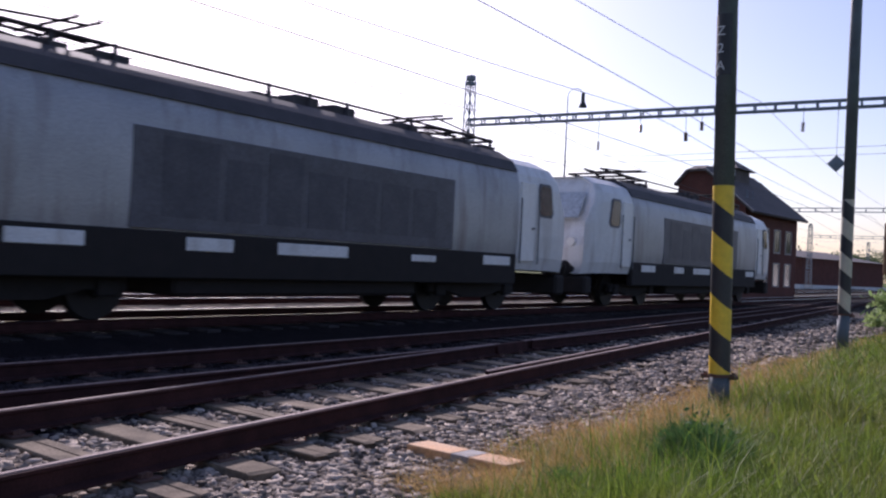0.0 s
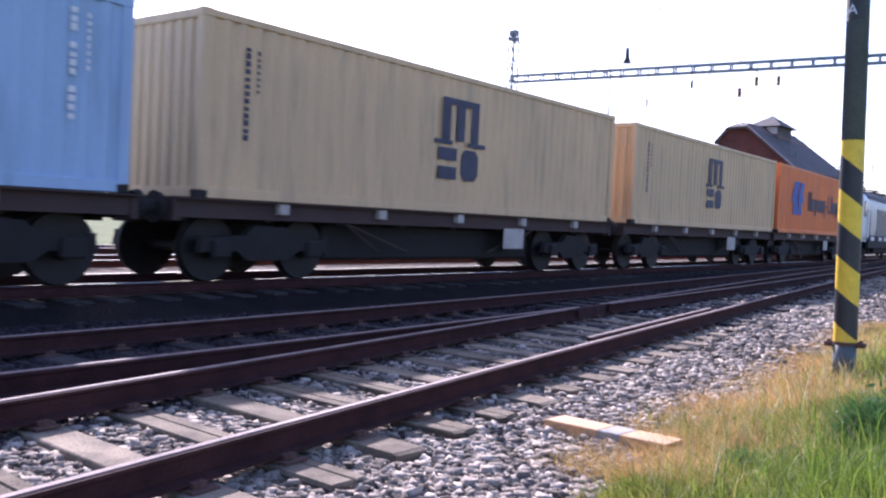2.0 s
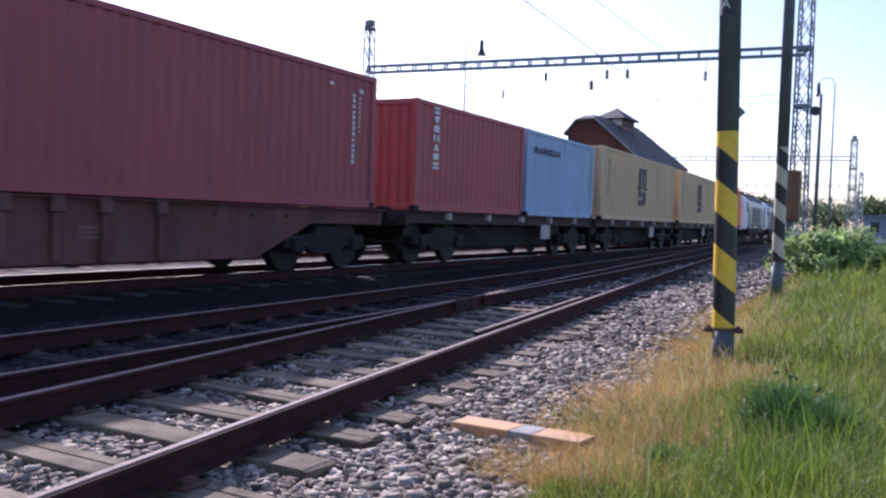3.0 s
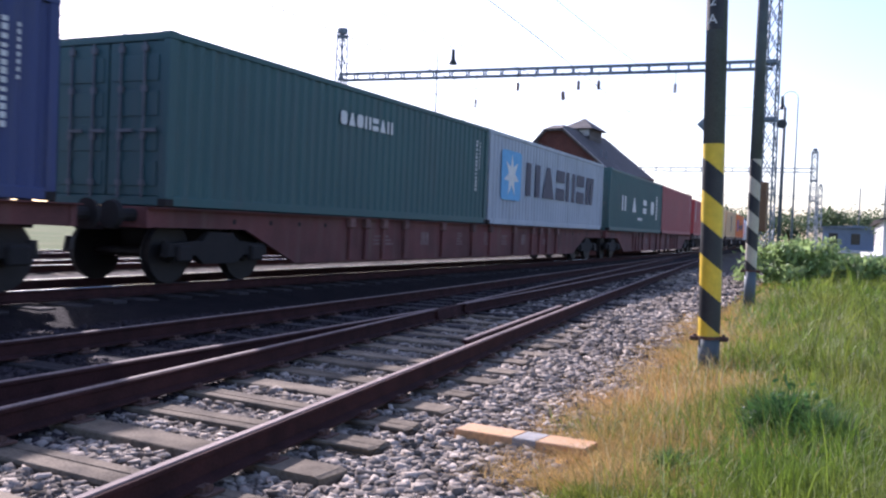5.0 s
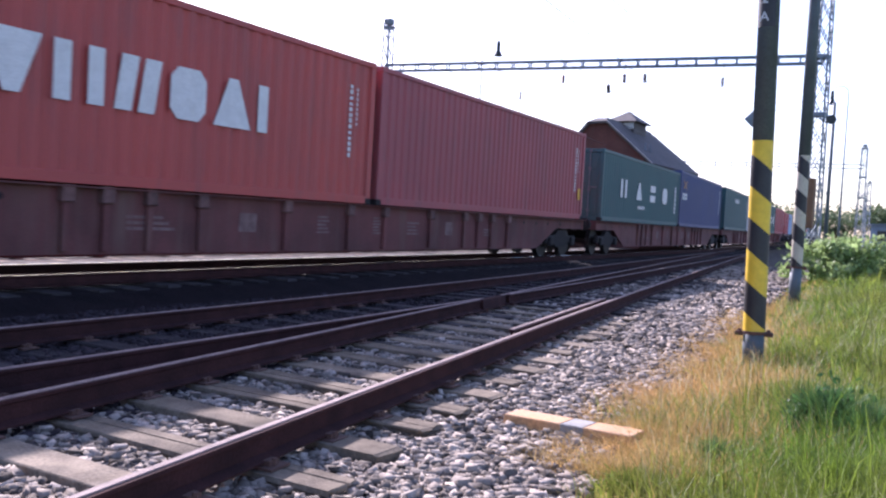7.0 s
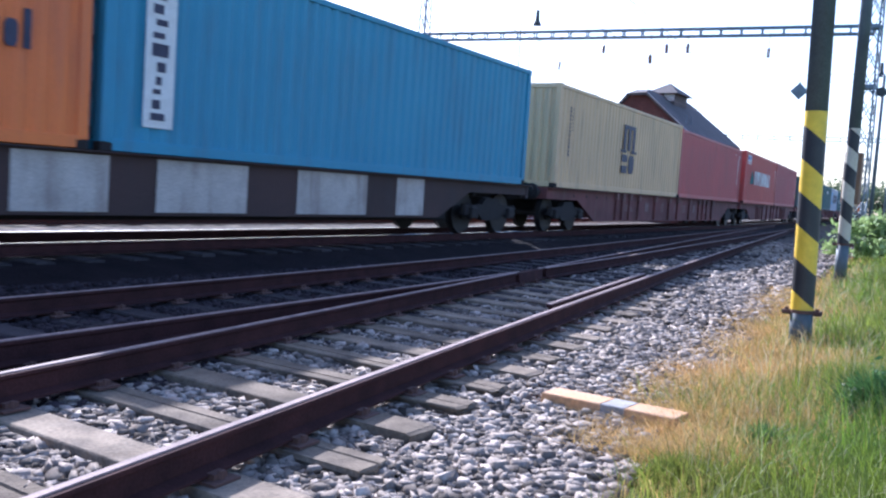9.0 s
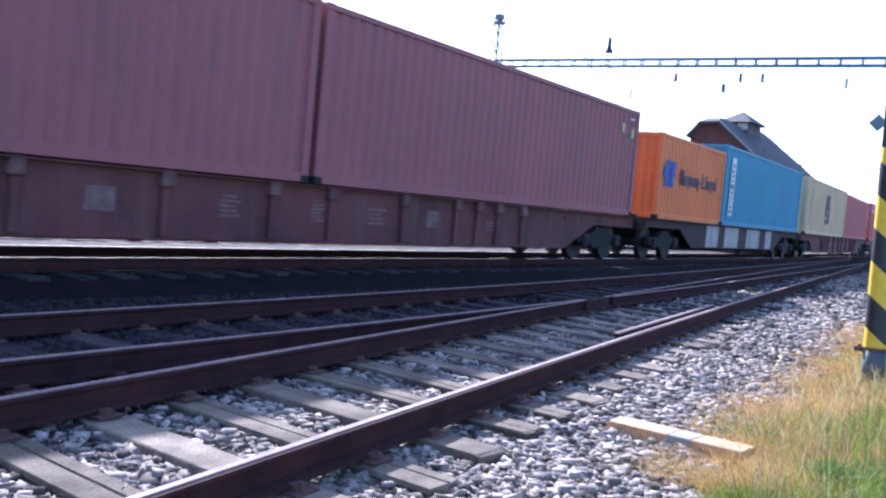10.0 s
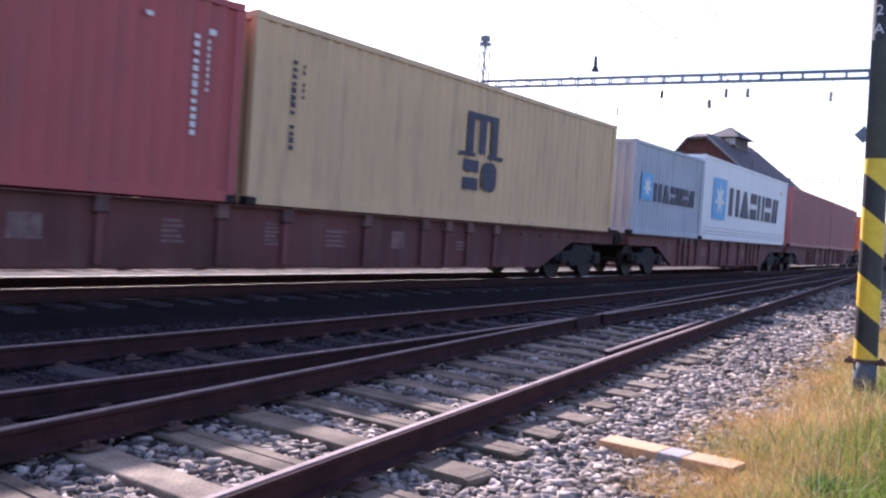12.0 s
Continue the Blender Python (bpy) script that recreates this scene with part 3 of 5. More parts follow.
gantry_beam((MAST_L[0], MAST_L[1], BEAM_Z), (MAST_R[0], MAST_R[1], BEAM_Z + 0.02), 0.23, 24)


def dropper(x, y, z, length=0.5, tilt=0):
    up = BEAM_Z - z + 0.1
    p = thing("line_insulator", "brown ribbed insulator hanging under the gantry beam", "insulator", "insulators", m=pose(x, y, z, tilt, tilt * 0.6, 0))
    bm = bmesh.new()
    tube(bm, (0, 0, up / max(math.cos(radians(tilt)), 0.7)), (0, 0, -length - 0.25), 0.009, None, 5)
    part("rod", bm, "wire", p)
    bm = bmesh.new()
    for k in range(6):
        h = -0.25 - length * k / 6
        tube(bm, (0, 0, h), (0, 0, h - length / 8), 0.035, 0.075, 8)
    part("ribbed_body", bm, "insulator", p)


for f, drop, tilt in ((0.36, 0.55, 8), (0.46, 0.05, 38), (0.565, 0.35, -10), (0.6, 0.0, 0), (0.645, 0.0, 0), (0.81, 0.15, 5)):
    dropper(MAST_L[0] + (MAST_R[0] - MAST_L[0]) * f, MAST_L[1] + (MAST_R[1] - MAST_L[1]) * f - 0.14, BEAM_Z - drop, 0.3, tilt if drop > 0.04 else 0)


def wire(points, r=0.012, name="overhead_wire"):
    cu = bpy.data.curves.new(name, "CURVE")
    cu.dimensions, cu.bevel_depth, cu.bevel_resolution = "3D", r, 1
    sp = cu.splines.new("POLY")
    sp.points.add(len(points) - 1)
    for q, pt in zip(sp.points, points):
        q.co = (*pt, 1)
    cu.materials.append(M["wire"])
    return tagged(new(name, cu), "thin dark overhead line wire above the tracks", "wire", "overhead wires")


def make_wires():
    spans = [-32, 29, 80, 130, 190]
    for ln, off in ((line_c, -0.1), (line_d, 0.1), (line_e, 0)):
        ys = [-32 + 3 * i for i in range(75)]
        wire([(ln(y) + off, y, 5.45) for y in ys], 0.011)
        pts = []
        for y in ys:
            k = max(i for i in range(len(spans)) if spans[i] <= y)
            k = min(k, len(spans) - 2)
            f = (y - spans[k]) / (spans[k + 1] - spans[k])
            pts.append((ln(y) + off, y, 6.75 - 3.2 * f * (1 - f)))
        wire(pts, 0.010)
    wire([(line_b(y) + 0.3, y, 5.15) for y in range(-30, 78, 3)], 0.008)
    wire([(line_b(y) + 0.3, y, 6.85 - 0.0008 * (y - 29) * (78 - y) if y > 29 else 6.85 - 0.0012 * (29 - y) * (y + 31)) for y in range(-31, 78, 3)], 0.007)
    for k in (-1, 1):
        wire([(MAST_L[0], 28.0, 5.3 + 0.12 * k), (-13, 28.9, 5.15 + 0.1 * k), (MAST_R[0], 29.9, 5.3 + 0.12 * k)], 0.007)


make_wires()


def pear_lamp(x, y, z, height, name="yard_lamp", reach=-0.7):
    p = thing(name, "slender lamp post with a bell-shaped lamp on a curved arm", "street lamp", "yard lamps", m=pose(x, y, z))
    bm = bmesh.new()
    tube(bm, (0, 0, 0), (0, 0, height - 0.3), 0.06, 0.026, 8)
    part("post", bm, "steel", p, "", True)
    bm = bmesh.new()
    last = Vector((0, 0, height - 0.3))
    for k in range(1, 9):
        a = math.pi * k / 8
        q = Vector((reach / 2 * (1 - math.cos(a)), 0, height - 0.3 + 0.32 * math.sin(a)))
        tube(bm, last, q, 0.016, None, 6)
        last = q
    part("curved_arm", bm, "steel", p)
    bm = bmesh.new()
    tube(bm, last + Vector((0, 0, 0.1)), last + Vector((0, 0, -0.3)), 0.07, 0.09, 10)
    tube(bm, last + Vector((0, 0, -0.3)), last + Vector((0, 0, -0.52)), 0.09, 0.19, 12)
    part("lamp_shade", bm, "lampshade", p, "dark bell-shaped shade")


pear_lamp(-19.3, 33.8, 0, 8.95, reach=0.75)
pear_lamp(-6.45, 46, 0.1, 8.3, reach=-0.7)


def plain_post(x, y, z, h, r=0.09):
    p = thing("line_post", "plain dark slender post beside the tracks", "post", "plain posts", m=pose(x, y, z))
    bm = bmesh.new()
    tube(bm, (0, 0, 0), (0, 0, h), r, r * 0.75, 10)
    part("shaft", bm, "polegreen", p, "", True)
    bm = bmesh.new()
    tube(bm, (0, 0, h), (0, 0, h + 0.06), r * 0.9, r * 0.4, 10)
    part("cap", bm, "steel", p)


plain_post(-6.6, 43, 0.1, 7.1)


def make_signs():
    p = thing("diamond_sign", "small grey diamond sign hung under the gantry beam", "sign", m=pose(-7.1, 29.72, 4.9, 0, 0, 8))
    bm = bmesh.new()
    block(bm, -0.19, -0.02, -0.19, 0.19, 0.02, 0.19, pose(0, 0, 0, 0, 45, 0), bevel=0.015)
    part("board", bm, "steel", p)
    bm = bmesh.new()
    block(bm, -0.15, -0.03, -0.15, 0.15, -0.02, 0.15, pose(0, 0, 0, 0, 45, 0))
    part("face", bm, "steel", p)
    bm = bmesh.new()
    tube(bm, (0, 0, 0.26), (0, 0, 1.85), 0.007, None, 4)
    part("hanger", bm, "wire", p)
    p = thing("signal_cabinet", "brown cabinet fixed to the lattice mast", "cabinet", m=pose(MAST_R[0] - 0.1, MAST_R[1] - 0.55, 1.55))
    bm = bmesh.new()
    block(bm, -0.24, -0.2, 0, 0.24, 0.2, 1.5, bevel=0.02)
    part("body", bm, "brownbox", p)
    bm = bmesh.new()
    block(bm, -0.21, -0.22, 0.05, 0.21, -0.2, 1.45, bevel=0.006)
    part("door", bm, "brownbox", p)
    bm = bmesh.new()
    block(bm, -0.06, -0.05, -1.5, 0.06, 0.05, 0)
    part("stand", bm, "steel", p)
    p = thing("round_signal", "dark round disc fixed to the lattice mast", "signal", m=pose(MAST_R[0] + 0.42, MAST_R[1] - 0.3, 4.85))
    bm = bmesh.new()
    tube(bm, (0, -0.05, 0), (0, 0.05, 0), 0.14, None, 18)
    part("disc", bm, "lampshade", p)
    bm = bmesh.new()
    tube(bm, (0, 0, 0), (-0.4, 0.2, 0.05), 0.02, None, 6)
    part("bracket", bm, "steel", p)


make_signs()
# the gantries that follow down the line
for y, hl in ((76, 8.3), (122, 8.3), (175, 8.3)):
    xr = -3.6 - 0.069 * y if y < 100 else -12.0 - 0.11 * (y - 122) - 1.0
    xl = xr - 22
    lattice_mast(xr, y, 0.1, hl, 0.6, 0.4, "distant steel lattice mast of the overhead line", 10, True)
    lattice_mast(xl, y - 2, 0, hl, 0.6, 0.4, "distant steel lattice mast of the overhead line", 10, True)
    gantry_beam((xl, y - 2, 6.7), (xr, y, 6.75), 0.3, 18)
for x, y, h in ((-4.5, 95, 8), (-9.6, 140, 9), (-1.2, 160, 7.5), (-15, 230, 9)):
    plain_post(x, y, 0.1, h, 0.11)


# ---- the freight train ----
def marks(parent, name, mat, label, rects, x=1.222, thick=0.006):
    """Flat painted shapes on a container's side: rectangles of y0, z0, y1, z1."""
    bm = bmesh.new()
    for y0, z0, y1, z1 in rects:
        block(bm, x, y0, z0, x + thick, y1, z1)
    return part(name, bm, mat, parent, label)


SHAPES = {
    "block": [[(0, 0.2), (0.2, 0), (0.8, 0), (1, 0.2), (1, 0.8), (0.8, 1), (0.2, 1), (0, 0.8)]],
    "wedge": [[(0, 0), (1, 0), (0.62, 1), (0.38, 1)]],
    "drop": [[(0.36, 0), (0.64, 0), (1, 1), (0, 1)]],
    "pair": [[(0, 0), (0.33, 0), (0.33, 1), (0, 1)], [(0.67, 0), (1, 0), (1, 1), (0.67, 1)]],
    "lean": [[(0, 0), (0.36, 0), (0.5, 1), (0.14, 1)], [(0.5, 0), (0.86, 0), (1, 1), (0.64, 1)]],
    "stack": [[(0, 0), (1, 0), (1, 0.4), (0, 0.4)], [(0, 0.6), (1, 0.6), (1, 1), (0, 1)]],
    "bar": [[(0, 0), (1, 0), (1, 1), (0, 1)]],
}


def flat_shape(parent, name, mat, label, outline, x=1.224, thick=0.006):
    """One flat painted shape on a container's side, given by its outline of (y, z) points."""
    bm = bmesh.new()
    lo, hi = [[bm.verts.new((px, y, z)) for y, z in outline] for px in (x, x + thick)]
    top = bm.faces.new(hi)
    n = len(outline)
    for i in range(n):
        bm.faces.new((lo[i], lo[(i + 1) % n], hi[(i + 1) % n], hi[i]))
    bm.normal_update()
    bmesh.ops.triangulate(bm, faces=[top])
    bmesh.ops.recalc_face_normals(bm, faces=bm.faces)
    return part(name, bm, mat, parent, label)


def shape_row(parent, mat, label, y, z, height, gap, kinds, x=1.224):
    """A row of plain painted shapes: pairs of a kind and a width, or a kind, width, height and rise."""
    for kind, wide, *more in kinds:
        h, rise = more if more else (1.0, 0.0)
        for outline in SHAPES[kind]:
            flat_shape(parent, "painted_shape", mat, label, [(y + a * wide, z + (rise + b * h) * height) for a, b in outline], x)
        y += wide + gap


def ring(y0, z0, y1, z1, w, gap=""):
    """The four strokes of a frame; gap leaves out strokes: t(op), b(ottom), l(eft), r(ight)."""
    out, ya, yb = [], y0 if "l" in gap else y0 + w, y1 if "r" in gap else y1 - w
    if "l" not in gap:
        out.append((y0, z0, y0 + w, z1))
    if "r" not in gap:
        out.append((y1 - w, z0, y1, z1))
    if "t" not in gap:
        out.append((ya, z1 - w, yb, z1))
    if "b" not in gap:
        out.append((ya, z0, yb, z0 + w))
    return out


def logo_orange(c, L, H):
    k = 1.08 if L > 10 else 0.62
    y0, z0 = (-4.45, 0.74) if L > 10 else (-2.8, 0.95)
    halves = ([(0.22, 1.0), (0.62, 1.0), (0.46, 0.5), (0.6, 0.0), (0.12, 0.0), (0.2, 0.3), (0.0, 0.42)],
              [(0.7, 1.0), (1.0, 0.98), (0.9, 0.58), (1.0, 0.54), (0.99, 0.4), (0.84, 0.36), (0.88, 0.0), (0.66, 0.0), (0.54, 0.5)])
    for half in halves:
        flat_shape(c, "blue_emblem", "letterblue", "blue slanting emblem", [(y0 + 1.72 * k * a, z0 + 1.2 * k * b) for a, b in half])
    low, tall = (0.68, 0.0), (1.0, 0.0)
    kinds = [("pair", 0.46, *tall), ("block", 0.36, *low), ("bar", 0.15, 0.92, -0.24), ("block", 0.24, *low), ("block", 0.36, *low), ("block", 0.24, *low), ("bar", 0.15, 0.92, -0.24), ("bar", 0.24, 0.13, 0.28), ("bar", 0.14, *tall), ("bar", 0.2, 0.16, 0.0), ("bar", 0.14, *tall), ("block", 0.36, *low), ("drop", 0.4, 0.92, -0.24), ("block", 0.24, *low), ("bar", 0.14, *tall)]
    shape_row(c, "letterdark", "dark painted shape", y0 + 2.42 * k, z0 + 0.2 * k, 0.72 * k, 0.105 * k, [(n, w * k * 1.1, *m) for n, w, *m in kinds])


def logo_m(c, L, H):
    y0, z0 = -0.85, 0.62
    r = [(y0 + d, z0 + 0.72, y0 + d + 0.24, z0 + 1.5) for d in (0.1, 0.55, 1.0)]
    r += [(y0 + 0.34, z0 + 1.38, y0 + 0.55, z0 + 1.5), (y0 + 0.79, z0 + 1.38, y0 + 1.0, z0 + 1.5), (y0 - 0.12, z0 + 0.64, y0 + 0.42, z0 + 0.72), (y0 + 0.9, z0 + 0.64, y0 + 1.48, z0 + 0.72)]
    shape_row(c, "letterdark", "dark painted shape", y0 + 0.03, z0, 0.58, 0.15, [("stack", 0.54), ("block", 0.54)])
    marks(c, "dark_emblem", "letterdark", "dark block emblem", r, 1.224)
    side_code(c, L, "letterdark")


def side_code(c, L, mat="plate", right=False):
    y = L / 2 - 0.85 if right else -L / 2 + 0.75
    rnd = random.Random(int(L * 10) + len(mat))
    r = [(y, z, y + 0.085, z + rnd.uniform(0.05, 0.09)) for z in np.arange(0.85, 2.2, 0.105) if rnd.random() < 0.85]
    r += [(y + 0.22, z, y + 0.26, z + rnd.uniform(0.04, 0.06)) for z in np.arange(1.45, 2.1, 0.09) if rnd.random() < 0.8]
    tagged(marks(c, "code_column", mat, "column of small code bars", r, 1.224), kind="stuff")


def logo_spread(c, L, H, mark="plate"):
    tall = H > 2.5
    for kind, y in (("pair", -3.85), ("wedge", -1.6), ("stack", 0.9 if tall else 0.58), ("block", 2.88 if tall else 2.74)):
        shape_row(c, mark, "white painted shape", y, 0.9, 0.66, 0, [(kind, 0.84)])
    marks(c, "white_column", mark, "white upright panel", [(5.05, 0.56, 5.35, 1.72) if not tall else (4.28, 0.68, 4.68, 1.86)], 1.224)
    for k in range(6):
        z = 0.64 + 0.19 * k if not tall else 0.76 + 0.19 * k
        marks(c, "dark_bar", "box_green", "", [(5.12, z, 5.28, z + 0.09) if not tall else (4.36, z, 4.6, z + 0.09)], 1.231)
    rnd, y = random.Random(8), -1.3 if not tall else -0.3
    for k in range(6):
        wide = rnd.uniform(0.1, 0.18)
        marks(c, "white_note", mark, "pale unreadable line", [(y, 0.55, y + wide, 0.67)], 1.224)
        y += wide + 0.05


def logo_star(c, L, H):
    k, y0, z0, tall = (1.5, -5.2, 0.72, 1.0) if L > 10 else (0.62, -2.43, 0.98, 0.52)
    size = 1.42 if L > 10 else 0.75
    bm = bmesh.new()
    rim, r0 = [], 0.1 * size
    for qy, qz, a0 in ((y0 + size * 1.15 - r0, z0 + size - r0, 0), (y0 + r0, z0 + size - r0, 90), (y0 + r0, z0 + r0, 180), (y0 + size * 1.15 - r0, z0 + r0, 270)):
        rim += [(qy + r0 * math.cos(radians(a0 + 22.5 * j)), qz + r0 * math.sin(radians(a0 + 22.5 * j))) for j in range(5)]
    lo, hi = [[bm.verts.new((px, py, pz)) for py, pz in rim] for px in (1.222, 1.23)]
    bm.faces.new(hi)
    for i in range(len(rim)):
        bm.faces.new((lo[i], lo[(i + 1) % len(rim)], hi[(i + 1) % len(rim)], hi[i]))
    part("blue_square", bm, "skyblue", c, "light blue square emblem with rounded corners")
    bm = bmesh.new()
    cy, cz = y0 + size * 0.575, z0 + size / 2
    pts = [(cy + (0.44 if i % 2 == 0 else 0.19) * size * math.sin(math.pi * i / 7), cz + (0.44 if i % 2 == 0 else 0.19) * size * math.cos(math.pi * i / 7)) for i in range(14)]
    hub = bm.verts.new((1.236, cy, cz))
    lo, hi = [[bm.verts.new((px, py, pz)) for py, pz in pts] for px in (1.231, 1.236)]
    for i in range(14):
        j = (i + 1) % 14
        bm.faces.new((hub, hi[j], hi[i]))
        bm.faces.new((lo[i], hi[i], hi[j], lo[j]))
    bmesh.ops.recalc_face_normals(bm, faces=bm.faces)
    part("white_star", bm, "plate", c, "white seven-pointed star")
    if H > 2.7:
        marks(c, "yellow_label", "label_yellow", "small orange-yellow label", [(5.0, 2.18, 5.12, 2.34), (5.12, 2.18, 5.2, 2.27)], 1.224)
        for z in (0.2, 0.3, 0.42):
            marks(c, "panel_seam", "vent", "thin grey seam line", [(-L / 2 + 0.2, z, L / 2 - 0.2, z + 0.012)], 1.214)
    wide, y, zb = (7.8, -3.1, 0.92) if L > 10 else (3.7, -1.44, 0.98)
    kinds = (("pair", 0.17), ("wedge", 0.16), ("stack", 0.12), ("pair", 0.13), ("stack", 0.125), ("lean", 0.14))
    shape_row(c, "letterdark", "dark painted shape", y, zb, tall, 0.03 * wide, [(n, f * wide) for n, f in kinds])


def logo_red(c, L, H):
    bm = bmesh.new()
    v = [bm.verts.new((1.226, y, z)) for y, z in ((-4.4, 1.05), (-3.2, 1.05), (-3.35, 1.75), (-3.62, 1.35), (-3.85, 1.8))]
    bm.faces.new(v[::1])
    bmesh.ops.solidify(bm, geom=list(bm.faces), thickness=0.003)
    part("teal_emblem", bm, "teal", c, "teal pointed emblem")
    kinds = (("pair", 0.76), ("drop", 0.78), ("pair", 0.76), ("lean", 0.8), ("block", 0.7), ("wedge", 0.82), ("bar", 0.23))
    shape_row(c, "plate", "white painted shape", -2.9, 1.03, 0.74, 0.17, kinds)
    marks(c, "white_label", "plate", "pale label with faint lines", [(-5.6, 2.06, -4.45, 2.52)], 1.224)
    for y, w in ((-5.52, 0.26), (-5.18, 0.2), (-4.75, 0.16)):
        marks(c, "blue_bar", "letterblue", "", [(y, 2.24, y + w, 2.46)], 1.231)
    marks(c, "red_bar", "box_bright_red", "", [(-5.6, 2.12, -4.45, 2.17)], 1.231)
    side_code(c, L, "plate", True)


def logo_small(c, L, H):
    shape_row(c, "plate", "white painted shape", -5.72, 1.27, 0.3, 0.04, (("lean", 0.24), ("bar", 0.08), ("pair", 0.24), ("stack", 0.18), ("block", 0.2)))
    bm = bmesh.new()
    for a in (26, -26):
        block(bm, 1.224, -0.42, -0.035, 1.229 + a * 0.0001, 0.42, 0.035, Matrix.Translation((0, -5.1, 1.96)) @ Matrix.Rotation(radians(a), 4, "X"))
    part("orange_cross", bm, "board", c, "orange crossed emblem")
    side_code(c, L, "plate", True)


def logo_top(c, L, H):
    kinds = [(n, 0.24) for n in ("block", "wedge", "block", "pair", "stack", "wedge", "pair")]
    shape_row(c, "plate" if L > 10 else "letterdark", "small painted shape", -1.4 if L > 10 else -2.45, 1.8, 0.26 if L > 10 else 0.18, 0.07, kinds)
    side_code(c, L, "plate", True)


def logo_codes(c, L, H):
    side_code(c, L, "plate", True)
    if 2.65 < H < 2.72:
        marks(c, "yellow_label", "label_yellow", "small yellow label", [(L / 2 - 0.5, 0.6, L / 2 - 0.3, 0.95)], 1.224)
    else:
        marks(c, "white_label", "plate", "small pale label", [(L / 2 - 0.62, 2.2, L / 2 - 0.5, 2.28), (L / 2 - 1.6, 2.24, L / 2 - 1.5, 2.3)], 1.224)


def logo_brown(c, L, H):
    for y, z in ((L / 2 - 0.52, 2.0), (L / 2 - 1.12, 2.08)):
        marks(c, "yellow_label", "label_faded", "faded yellow square label", [(y, z, y + 0.17, z + 0.24)], 1.224)
    marks(c, "white_label", "plate", "small pale label", [(L / 2 - 0.62, 2.45, L / 2 - 0.4, 2.5)], 1.224)
    side_code(c, L, "box_brown", True)


def logo_column(c, L, H):
    y, rnd = (-L / 2 + 0.75 if L < 10 else -L / 2 + 0.62), random.Random(7)
    if L < 10:
        for z, kind in zip(np.arange(0.95, 2.25, 0.205), ("stack", "block", "wedge", "pair", "block", "drop", "stack")):
            shape_row(c, "plate", "white painted shape", y, z, 0.155, 0, [(kind, 0.27)])
    else:
        marks(c, "white_column", "plate", "tall white label with dark bars", [(y, 0.35, y + 0.5, 2.35)], 1.224)
        z = 0.45
        while z < 2.2:
            h = rnd.uniform(0.06, 0.17)
            a = rnd.uniform(0.1, 0.2)
            marks(c, "dark_bar", "letterdark", "", [(y + a, z, y + rnd.uniform(0.26, 0.4), z + h)], 1.232)
            z += h + rnd.uniform(0.05, 0.1)


